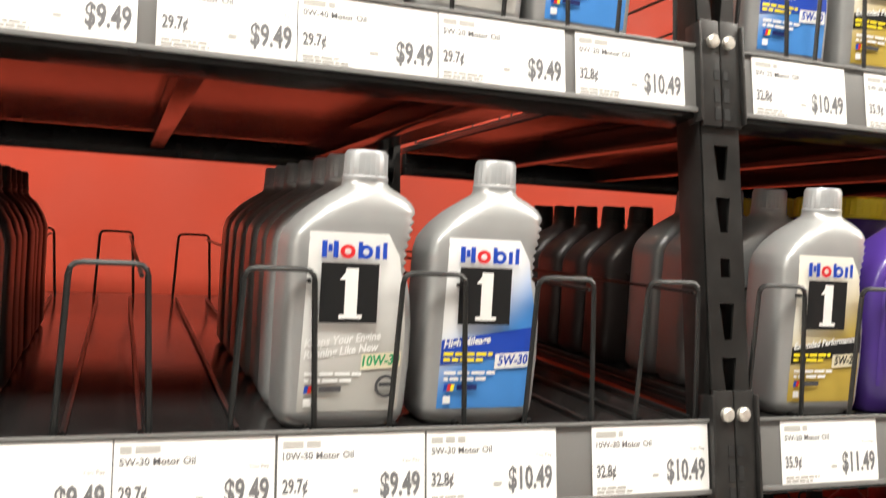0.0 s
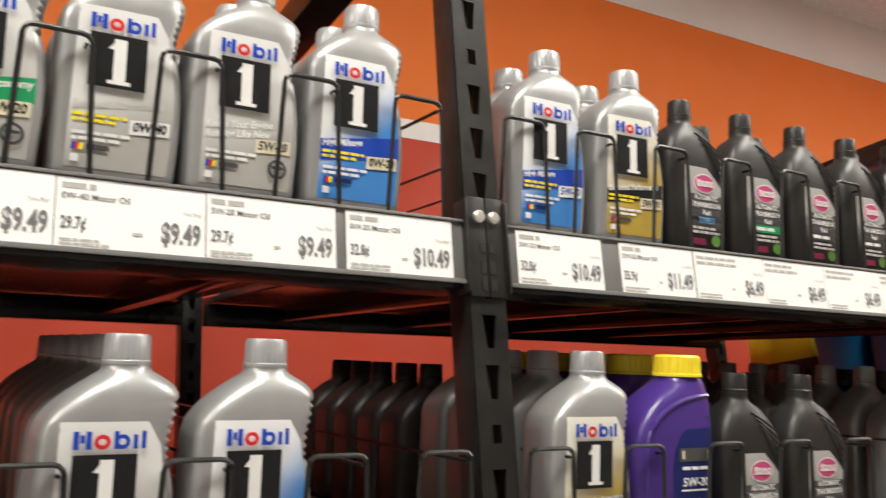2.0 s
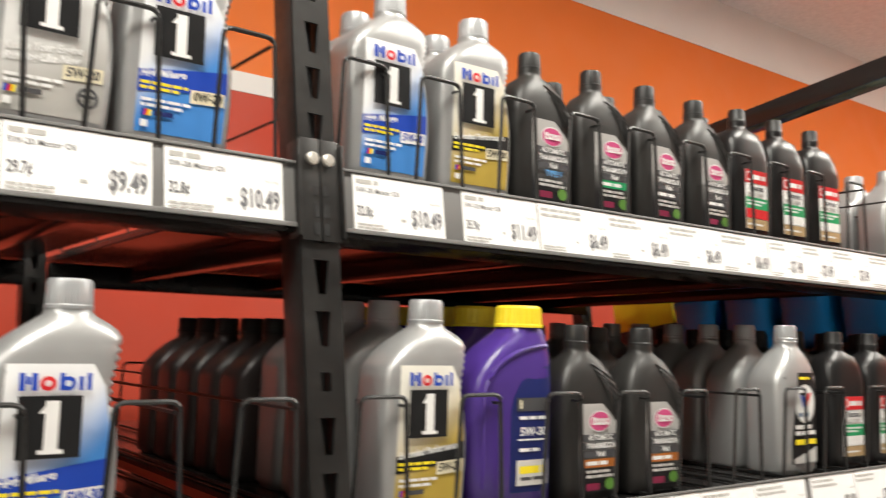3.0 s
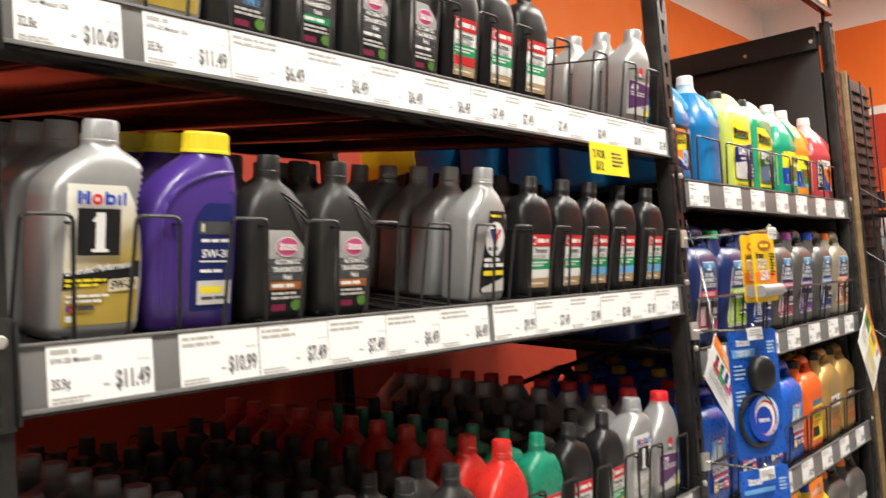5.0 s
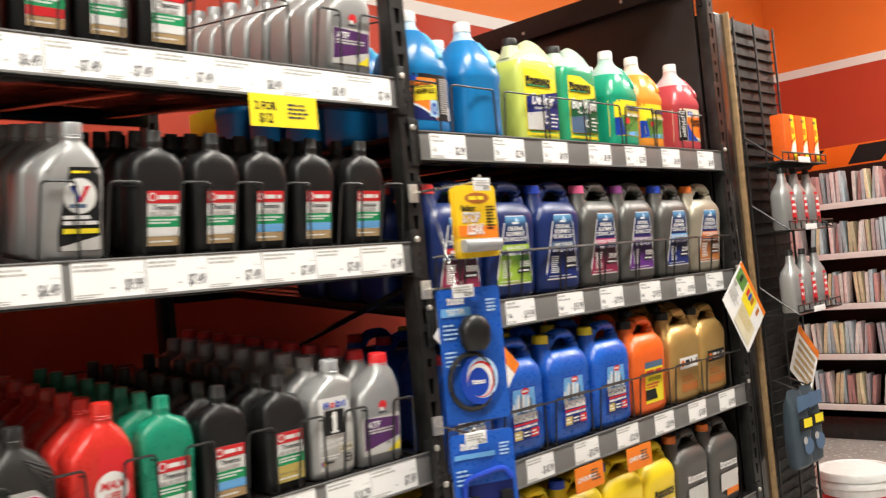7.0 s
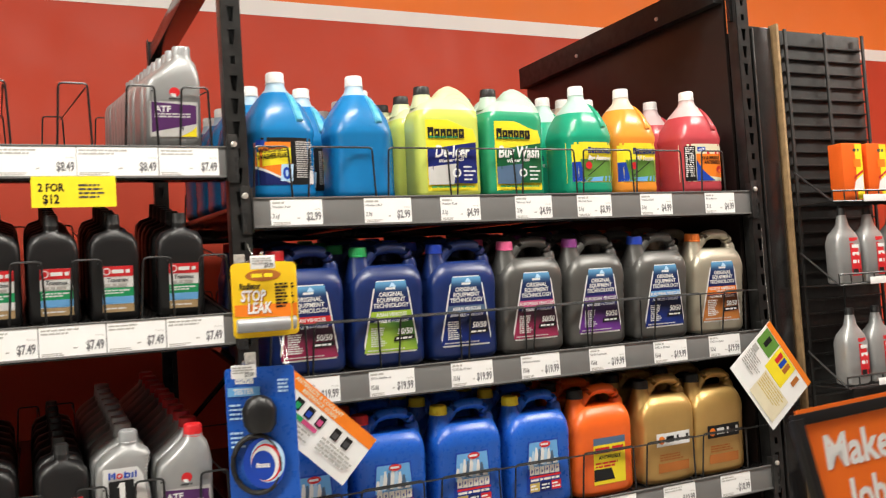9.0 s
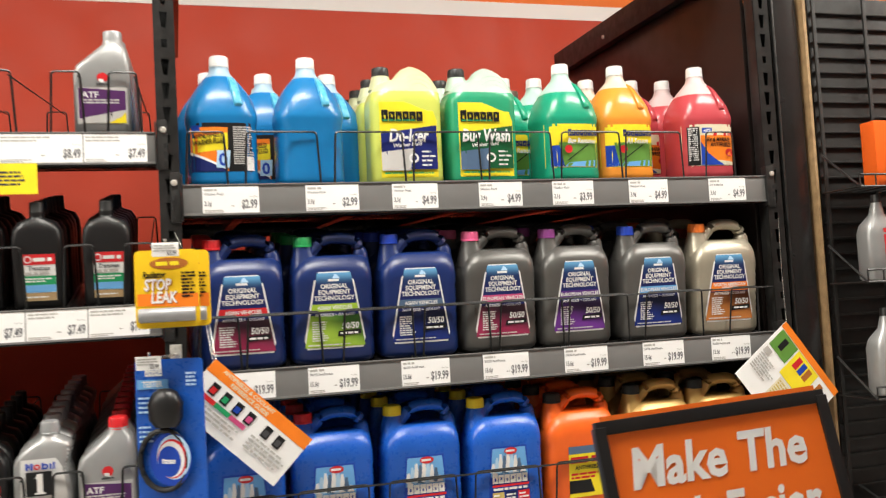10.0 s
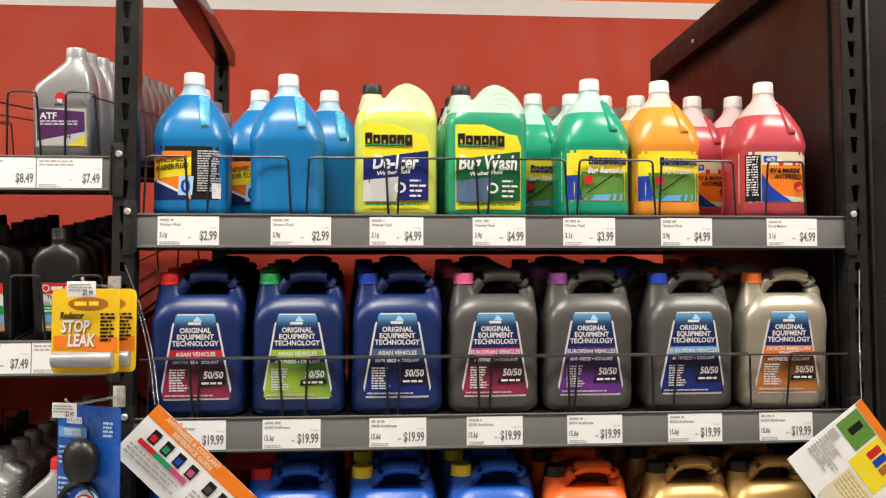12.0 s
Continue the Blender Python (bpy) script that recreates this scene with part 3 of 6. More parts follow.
for z in (C_MID, C_LOW):
    w = tagged(new("front_wire", raw_mesh("front_wire", *tube([(1.60, 0, 0), (3.02, 0, 0)], 0.0021, 6), [M_WIRE], smooth=True)), "long black wire joining the dividers along the shelf front", "wire", "front wires")
    w.matrix_basis = pose(0, 0, z, lean(z)) @ pose(0, 0.0078, 0.1165)


# ---- containers ----
def grip(rows, z0, z1, n, depth, side):
    """Horizontal grip ribs pressed into one side of the body."""
    zs, out = [r[0] for r in rows], [r for r in rows if not z0 <= r[0] <= z1]
    for i in range(2 * n + 1):
        z = z0 + (z1 - z0) * i / (2 * n)
        k = min(max(sum(1 for q in zs if q <= z) - 1, 0), len(rows) - 2)
        t = (z - zs[k]) / (zs[k + 1] - zs[k])
        r = [a * (1 - t) + b * t for a, b in zip(rows[k], rows[k + 1])]
        if i % 2:
            r[3] -= depth / 2
            r[1] -= side * depth / 2
        out.append((z, *r[1:]))
    return sorted(out)


def between(pairs):
    """A line x(z) through the (z, x) pairs given."""
    zs, xs = zip(*pairs)
    return lambda z: float(np.interp(z, zs, xs))


def sided_rows(left, right, depth, square, zs):
    """Loft rows of a body whose two sides differ."""
    return [(z, (left(z) + right(z)) / 2, 0, (right(z) - left(z)) / 2, depth(z), square(z)) for z in zs]


def quart_rows(w, d, h, nx, sh, cap_r, cap_h, dome=0.0):
    hn = h - cap_h - 0.002
    k = hn - sh
    return [(0, 0, 0, w - 0.005, d - 0.004, 4), (0.003, 0, 0, w - 0.0015, d - 0.0015, 5), (0.009, 0, 0, w, d, 6), (sh * 0.5, 0, 0, w * 0.985, d, 6), (sh - 0.006, 0, 0, w, d, 6),
            (sh + k * 0.10, nx * 0.12, 0, w * (0.97 + 0.02 * dome), d * 0.97, 5), (sh + k * 0.38, nx * 0.42, 0, w * (0.79 + 0.17 * dome), d * 0.9, 3.8), (sh + k * 0.68, nx * 0.78, 0, w * (0.52 + 0.26 * dome), d * (0.68 + 0.14 * dome), 2.9),
            (sh + k * 0.84, nx, 0, cap_r * 1.12, cap_r * 1.12, 2.1), (hn - 0.003, nx, 0, cap_r * 0.98, cap_r * 0.98, 2), (hn, nx, 0, cap_r * 1.06, cap_r * 1.06, 2), (hn + 0.006, nx, 0, cap_r * 0.85, cap_r * 0.85, 2)]


def container(name, label, category, group, lumps, body_mat, cap, cap_mat, plates=(), printing=None, surface=None, extra=()):
    """lumps: the body. plates: (shape, material) of labels. printing: a Print on the front. extra: (name, lump, material)."""
    c = empty(name, label, category, group)
    vs, fs = join(*lumps)
    mats = body_mat if isinstance(body_mat, (list, tuple)) else [body_mat]
    index = None
    if len(mats) > 1:
        level = mats[2]
        mats = mats[:2]
        index = [1 if sum(vs[i][2] for i in f) / len(f) > level else 0 for f in fs]
    part("body", raw_mesh("body", vs, fs, mats, index, True, 50), c)
    part("cap", raw_mesh("cap", *cap, [cap_mat], smooth=True), c)
    for nm, lump, m in extra:
        part(nm, raw_mesh(nm, *lump, [m], smooth=True), c)
    first = None
    for shape, m in plates:
        first = part("label", plate_on(surface, shape, "label", m, 0.0004 if first is None else 0.0007), c)
    if printing:
        part("print", printing.mesh("print", surface, 0.0009), first or c)
    return c


def stock(made, plain, spots, z, rows, pitch, turn=2.0, y0=0.05):
    """Puts the labelled container to the front of each spot and plain ones behind. spots: x or (x, first y, rows)."""
    for i, s in enumerate(spots):
        x, ya, n = s if isinstance(s, tuple) else (s, y0, rows)
        for j in range(n):
            m = pose(x + random.uniform(-0.002, 0.002), 0, z, lean(z)) @ pose(0, ya + j * pitch + random.uniform(0, 0.003), 0.0006, 0, 0, random.uniform(-turn, turn))
            src = made if j == 0 else plain
            if not src.get("used"):
                src["used"] = 1
                src.matrix_basis = m
            else:
                copy_thing(src, m)


def straight(a):
    return lambda z: a


def blend(z0, a, z1, b):
    return lambda z: a + (b - a) * min(max((z - z0) / (z1 - z0), 0), 1)


Q = dict(w=0.0550, d=0.033, h=0.227, nx=0.014, sh=0.160, cap_r=0.0188, cap_h=0.025)


def wordmark(p, x, z, w, h):
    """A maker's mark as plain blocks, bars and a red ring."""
    u = w / 5.6
    for a in (0.0, 0.92):
        p.rect(x + a * u, z, x + (a + 0.42) * u, z + h, "blue", 1, 1)
    p.rect(x + 0.5 * u, z + 0.35 * h, x + 0.84 * u, z + 0.8 * h, "blue", 1, 1)
    p.disc(x + 2.12 * u, z + 0.40 * h, 0.62 * u, 0.42 * h, "red", 18, 0.45)
    p.rect(x + 2.98 * u, z, x + 3.34 * u, z + h, "blue", 1, 1).disc(x + 3.62 * u, z + 0.40 * h, 0.58 * u, 0.42 * h, "blue", 18, 0.45)
    p.rect(x + 4.42 * u, z, x + 4.78 * u, z + h * 0.8, "blue", 1, 1).rect(x + 5.04 * u, z, x + 5.40 * u, z + h, "blue", 1, 1)


def mark(p, x0, z, x1, h, ink):
    """A maker's name as a row of plain heavy blocks, each with a small gap in it."""
    n = max(4, round((x1 - x0) / (h * 0.60)))
    g = (x1 - x0) / n
    for i in range(n):
        a, b = x0 + i * g, x0 + i * g + g * 0.90
        top = z + h * (1.0 if i == 0 else 0.84)
        c, d = a + (b - a) * 0.36, b - (b - a) * 0.36
        lo = z + (top - z) * (0.42 if i % 2 else 0.24)
        hi = lo + (top - z) * 0.30
        p.rect(a, z, c, top, ink, 1, 1).rect(d, z, b, top, ink, 1, 1).rect(c, z, d, lo, ink, 1, 1).rect(c, hi, d, top, ink, 1, 1)


def big_one(p, x, z, w, h):
    p.rect(x, z, x + w, z + h, "black", 4, 1)
    p.rect(x + 0.42 * w, z + 0.07 * h, x + 0.64 * w, z + 0.92 * h, "white", 1, 1).rect(x + 0.33 * w, z + 0.07 * h, x + 0.73 * w, z + 0.14 * h, "white", 1, 1).quad((x + 0.32 * w, z + 0.72 * h), (x + 0.43 * w, z + 0.72 * h), (x + 0.50 * w, z + 0.92 * h), (x + 0.42 * w, z + 0.85 * h), "white", 1, 1)


S_LEFT = between(((0, -0.050), (0.008, -0.0545), (0.10, -0.0545), (0.148, -0.053), (0.158, -0.050), (0.170, -0.041), (0.181, -0.029), (0.190, -0.016), (0.197, -0.006), (0.206, -0.004)))
S_RIGHT = between(((0, 0.047), (0.012, 0.0515), (0.055, 0.0545), (0.085, 0.0545), (0.108, 0.052), (0.126, 0.0475), (0.146, 0.0480), (0.168, 0.0540), (0.179, 0.0555), (0.187, 0.0515), (0.193, 0.0420), (0.198, 0.0335), (0.206, 0.032)))
S_DEPTH = between(((0, 0.029), (0.006, 0.0325), (0.012, 0.033), (0.150, 0.033), (0.170, 0.0315), (0.183, 0.0285), (0.192, 0.024), (0.198, 0.0195), (0.206, 0.0182)))
S_SQUARE = between(((0, 4), (0.008, 6), (0.155, 6), (0.172, 4.5), (0.185, 3.4), (0.194, 2.5), (0.199, 2.0), (0.206, 2.0)))


def synthetic(kind, visc, label):
    rows = sided_rows(S_LEFT, S_RIGHT, S_DEPTH, S_SQUARE, (0, 0.003, 0.008, 0.014, 0.035, 0.055, 0.070, 0.085, 0.098, 0.108, 0.118, 0.126, 0.136, 0.146, 0.157, 0.168, 0.175, 0.180, 0.185, 0.189, 0.193, 0.197, 0.200, 0.206))
    sf = front_of(rows)
    left = blend(0.015, -0.0425, 0.158, -0.0385)
    right = between(((0.0, 0.041), (0.060, 0.0455), (0.090, 0.0455), (0.110, 0.0435), (0.126, 0.0395), (0.146, 0.0370), (0.154, 0.0335), (0.1585, 0.027)))
    p = Print()
    wordmark(p, -0.029, 0.138, 0.056, 0.0135)
    big_one(p, -0.029, 0.086, 0.048, 0.048)
    band, bandtext = dict(high=("blue", ("High Mileage",)), syn=("grey", ("Keeps Your Engine", "Running Like New")), eco=("green", ("Advanced Fuel Economy",)), euro=("grey", ("European Car Formula",)), ext=("black", ("Extended Performance",)))[kind]
    p.layer = 1
    q = Print()
    if kind in ("high", "eco", "ext"):
        top = 0.082 if kind != "ext" else 0.078
        q.band(left, right, (0.051, 0.062), (top - 0.010, top + 0.002), band, 10, 2)
    for i, t in enumerate(bandtext):
        q.text(t, -0.039, 0.0655 - i * 0.0090, 0.0072, "white" if kind != "euro" else "silver", shear=0.15, slope=0.11, squeeze=0.82)
    if kind != "syn":
        q.bars(-0.039, 0.0590, 0.012, 0.0029, "yellow", 2, 1.7, seed=3)
    box_ink = {"syn": ("cream", "green" if visc == "10W-30" else "dgrey"), "high": ("white", "blue"), "eco": ("cream", "black"), "euro": ("white", "black"), "ext": ("cream", "black")}[kind]
    if visc == "0W-20" and kind == "high":
        box_ink = ("cream", "black")
    q.quad((0.008, 0.0475), (0.0425, 0.0495), (0.0430, 0.0625), (0.0085, 0.0605), box_ink[0], 4, 1).text(visc, 0.0252, 0.0515, 0.0085, box_ink[1], "c", squeeze=0.85, slope=0.05, shear=0.12)
    q.bars(-0.038, 0.0430, 0.022, 0.0029, "white", 2, 1.8, seed=5)
    for i, ink in enumerate(("blue", "red", "yellow")):
        q.quad((-0.038 + i * 0.003, 0.029), (-0.035 + i * 0.003, 0.029), (-0.034 + i * 0.003, 0.035), (-0.037 + i * 0.003, 0.035), ink, 1, 1)
    q.bars(-0.026, 0.0300, -0.006, 0.0045, "dgrey" if kind != "high" else "navy", 1, seed=8)
    q.rect(-0.038, 0.0185, -0.0315, 0.025, "white", 1, 1)
    if kind in ("syn", "eco"):
        q.disc(0.030, 0.034, 0.0095, 0.0095, "dgrey", 20, 0.72).bars(0.024, 0.034, 0.037, 0.003, "dgrey", 1)
    q.v += [(x, z, l + q.layer) for x, z, l in p.v]
    o = len(q.v) - len(p.v)
    for f, mi in zip(p.f, p.m):
        m = p.mats[mi]
        if m not in q.mats:
            q.mats.append(m)
        q.f.append(tuple(i + o for i in f))
        q.m.append(q.mats.index(m))
    shape = (0.014, 0.1585, left, right)
    lumps = [loft(grip(rows, 0.122, 0.176, 8, 0.0028, 1), 36)]
    cap = cap_lump(Q["nx"], 0, Q["h"] - Q["cap_h"], Q["cap_r"], Q["cap_h"], 26)
    full = container("oil_bottle", label, "oil bottle", "silver motor oil bottles", lumps, P_SILVER, cap, P_SILCAP, [(shape, INKS[{"high": "fade_high", "ext": "fade_ext"}.get(kind, "fade_syn")])], q, sf)
    return full


def squash(thing, k):
    """Lowers a container to its true height."""
    for o in [thing, *thing.children_recursive]:
        if o.data:
            o.data.transform(Matrix.Diagonal((1, 1, k, 1)))
    return thing


def plain_of(full, label=""):
    """The same container as it stands behind others, without printing."""
    c = empty(full.name.split(".")[0], label or full["label"], full["category"], full["group"])
    for o in full.children:
        if o.name.split(".")[0] not in ("label", "grip_rib"):
            part(o.name.split(".")[0], o.data, c)
    return c


SILVER = "silver plastic quart of motor oil"
hi30 = synthetic("high", "5W-30", SILVER + ", blue high-mileage label")
hi20 = synthetic("high", "0W-20", SILVER + ", blue high-mileage label")
syn10 = synthetic("syn", "10W-30", SILVER + ", white and grey label")
syn5 = synthetic("syn", "5W-20", SILVER + ", white and grey label")
eco = synthetic("eco", "0W-20", SILVER + ", green band on the label")
euro = synthetic("euro", "0W-40", SILVER + ", grey label")
ext = synthetic("ext", "5W-20", SILVER + ", gold label with a black band")
silver_plain = plain_of(hi30, "silver plastic quart of motor oil in the row behind")
stock(eco, silver_plain, (-0.705, -0.59, -0.477), A_TOP, 3, 0.074)
stock(euro, silver_plain, (-0.363,), A_TOP, 3, 0.074)
stock(syn5, silver_plain, (-0.249,), A_TOP, 3, 0.074)
stock(hi20, silver_plain, (-0.136,), A_TOP, 2, 0.074)
stock(syn10, silver_plain, (-0.361,), A_MID, 7, 0.072)
stock(hi30, silver_plain, (-0.243,), A_MID, 1, 0.072)
stock(hi30, silver_plain, (0.103,), A_TOP, 2, 0.075)
stock(ext, silver_plain, (0.228,), A_TOP, 4, 0.075)
stock(ext, silver_plain, (0.121,), A_MID, 4, 0.075)


def black_quart(style, label, p, body=None, cap_mat=None):
    """style stp: angled shoulders with slanting grip ribs; dome: rounded shoulders; slant: one long slanted shoulder."""
    if style == "stp":
        w, d, h, nx, sh, cr, ch, dome = 0.051, 0.031, 0.229, -0.003, 0.140, 0.0150, 0.025, 0.30
    elif style == "dome":
        w, d, h, nx, sh, cr, ch, dome = 0.0480, 0.030, 0.215, 0.0, 0.138, 0.0135, 0.022, 1.0
    else:
        w, d, h, nx, sh, cr, ch, dome = 0.0535, 0.032, 0.221, 0.012, 0.138, 0.0165, 0.023, 0.2
    rows = quart_rows(w, d, h, nx, sh, cr, ch, dome)
    sf = front_of(rows)
    lumps, ribs = [loft(rows)], []
    if style == "stp":
        ribs = [("grip_rib", tube([(x, sf(x, z) - 0.0002, z) for x, z in [(0.000 + i * 0.0045 + (0.044 - i * 0.0012 - i * 0.0045) * q / 4, 0.178 - i * 0.0075 + (-0.026 - i * 0.001) * q / 4) for q in range(5)]], 0.0016, 5), P_BLKCAP) for i in range(6)]
    if style == "slant":
        ribs = [("grip_rib", tube([(-0.040, sf(-0.040, 0.142) + 0.001, 0.142), (-0.020, sf(-0.020, 0.166), 0.166), (-0.004, sf(-0.004, 0.184), 0.184)], 0.003, 6), body or P_BLACK)]
    cap = cap_lump(nx, 0, h - ch, cr, ch, 18)
    shape = dict(stp=(0.012, 0.126, straight(-0.027), between(((0.012, 0.041), (0.100, 0.041), (0.126, 0.012)))), dome=(0.018, 0.112, straight(-0.026), straight(0.034)), slant=(0.016, 0.15, blend(0.05, -0.026, 0.15, -0.006), straight(0.044)))[style]
    base = dict(stp=INKS["fade_stp"], dome=INKS["white"], slant=INKS["black"])[style]
    return container("fluid_bottle", label, "fluid bottle", "quart bottles of fluid", lumps, body or (P_CHAR if style == "stp" else P_BLACK), cap, cap_mat or P_BLKCAP, [(shape, base)], p, sf, ribs)


def stp_print(ink, tail=""):
    p = Print()
    p.disc(0.007, 0.103, 0.019, 0.0140, "white", 24).disc(0.007, 0.103, 0.0175, 0.0125, "pink", 24)
    mark(p, -0.006, 0.0985, 0.021, 0.010, "white")
    for i, (s, c) in enumerate((("AUTOMATIC", "white"), ("TRANSMISSION", "white"), ("Fluid", "white"))):
        p.rect(-0.024, 0.0775 - i * 0.0105, 0.038, 0.0865 - i * 0.0105, "dgrey", 4, 1).text(s, 0.007, 0.079 - i * 0.0105, 0.0072, c, "c", squeeze=0.72)
    if tail:
        p.text(tail, 0.007, 0.046, 0.0085, ink, "c", squeeze=0.8)
    else:
        p.rect(-0.021, 0.044, 0.035, 0.055, ink, 5, 1).bars(-0.018, 0.047, 0.032, 0.005, "white", 1, seed=6)
    p.bars(-0.018, 0.037, 0.030, 0.0036, "silver", 2, seed=7)
    p.rect(-0.018, 0.015, 0.004, 0.024, "crimson", 2, 1).disc(0.022, 0.022, 0.008, 0.008, "grass", 14)
    return p


def castrol_print(c1, c2):
    p = Print()
    p.rect(-0.026, 0.091, 0.034, 0.112, "red", 5, 1).disc(-0.017, 0.1015, 0.0075, 0.0075, "white", 16, 0.7).bars(-0.007, 0.0975, 0.031, 0.0075, "white", 1, seed=3)
    p.text("Transmax", 0.004, 0.080, 0.0085, "dgrey", "c", squeeze=0.85, shear=0.1).bars(-0.022, 0.071, 0.03, 0.005, "grey", 1, seed=9)
    p.rect(-0.026, 0.050, 0.034, 0.068, c1, 5, 1).bars(-0.023, 0.061, 0.031, 0.003, "white", 2, seed=4)
    p.rect(-0.026, 0.035, 0.034, 0.050, c2, 5, 1).rect(-0.026, 0.018, 0.034, 0.034, "tan" if c2 != "gold" else "gold", 5, 1).bars(-0.023, 0.024, 0.031, 0.003, "white", 1, seed=5)
    return p


def shield_print(mid):
    p = Print()
    p.bars(-0.004, 0.140, 0.040, 0.004, "yellow", 1, seed=2)
    p.disc(0.010, 0.104, 0.0275, 0.029, "silver", 22).disc(0.010, 0.104, 0.0255, 0.027, "white", 22)
    p.quad((0.007, 0.094), (0.013, 0.094), (0.002, 0.120), (-0.007, 0.120), "blue", 1, 1).quad((0.007, 0.094), (0.013, 0.094), (0.027, 0.120), (0.018, 0.120), "red", 1, 1)
    p.bars(-0.008, 0.085, 0.028, 0.006, "steel", 1, seed=4)
    p.bars(-0.018, 0.067, 0.040, 0.006, "white", 2, 1.5, seed=12)
    p.rect(-0.018, 0.044, 0.041, 0.052, mid, 4, 1)
    p.quad((-0.022, 0.017), (0.043, 0.017), (0.043, 0.040), (-0.022, 0.024), "silver", 5, 1)
    return p


stp_f = squash(black_quart("stp", "black plastic quart of transmission fluid with a pink oval mark", stp_print("sky", "TYPE F")), 0.905)
stp_g = squash(black_quart("stp", "black plastic quart of transmission fluid with a green band", stp_print("green")), 0.905)
stp_w = squash(black_quart("stp", "black plastic quart of transmission fluid with a pink oval mark", stp_print("dgrey")), 0.905)
stp_o = squash(black_quart("stp", "black plastic quart of transmission fluid with an orange band", stp_print("brown")), 0.905)
stp_plain = plain_of(stp_w, "black plastic quart bottle in the row behind")
stock(stp_f, stp_plain, (0.344,), A_TOP, 2, 0.075)
stock(stp_g, stp_plain, (0.459,), A_TOP, 2, 0.075)
stock(stp_w, stp_plain, (0.570, 0.685), A_TOP, 2, 0.075)
stock(stp_o, stp_plain, (0.372, 0.490), A_MID, 2, 0.075)
cas_w = black_quart("dome", "black plastic quart bottle with a red, white and green label", castrol_print("green", "white"))
cas_r = black_quart("dome", "black plastic quart bottle with a red and green label", castrol_print("green", "red"))
cas_b = black_quart("dome", "black plastic quart bottle with a red, green and blue label", castrol_print("green", "sky"))
cas_y = black_quart("dome", "black plastic quart bottle with a red, green and gold label", castrol_print("green", "gold"))
cas_plain = plain_of(cas_w, "black plastic quart bottle in the row behind")
stock(cas_r, cas_plain, (0.799,), A_TOP, 2, 0.07)
stock(cas_w, cas_plain, (0.903, 1.012), A_TOP, 2, 0.07)
stock(cas_w, cas_plain, (0.972, 1.082), A_MID, 6, 0.07)
stock(cas_b, cas_plain, (1.19, 1.305, 1.435), A_MID, 6, 0.07)
stock(cas_b, cas_plain, (1.06,), B_LOW, 8, 0.07)
stock(cas_y, cas_plain, (1.188,), B_LOW, 8, 0.07)
cas_green = black_quart("dome", "green plastic quart bottle with a red and white label", castrol_print("green", "white"), P_GREEN, P_GREEN)
stock(cas_green, plain_of(cas_green), (0.948,), B_LOW, 8, 0.07)
shield = black_quart("slant", "silver plastic quart with a white shield on black", shield_print("yellow"), P_SILVER, P_SILCAP)
stock(shield, plain_of(shield), (0.815,), A_MID, 9, 0.07)


def maxlife():
    p = Print()
    p.disc(0.010, 0.085, 0.030, 0.032, "red", 24).disc(0.010, 0.085, 0.028, 0.030, "white", 24).text("MAX", 0.011, 0.086, 0.014, "red", "c", shear=0.2).text("LIFE", 0.011, 0.070, 0.011, "red", "c", shear=0.2)
    p.quad((0.005, 0.03), (0.043, 0.034), (0.043, 0.052), (0.005, 0.046), "orange", 3, 1).quad((-0.008, 0.03), (0.005, 0.03), (0.005, 0.046), (-0.008, 0.043), "brown", 2, 1)
    return p


red = black_quart("slant", "red plastic quart of fluid with a round white mark", maxlife(), P_RED, P_RED)
for o in red.children:
    if o.name.startswith("label"):
        o.data.materials[0] = INKS["red"]
stock(red, plain_of(red), (0.832,), B_LOW, 11, 0.07)
stock(stp_w, stp_plain, (0.600, 0.480), B_LOW, 10, 0.072)
stock(stp_g, stp_plain, (0.712,), B_LOW, 10, 0.072)
stock(stp_plain, stp_plain, (0.385,), B_LOW, 10, 0.072)
stock(silver_plain, silver_plain, (0.065, 0.175, 0.285), B_LOW, 8, 0.072)


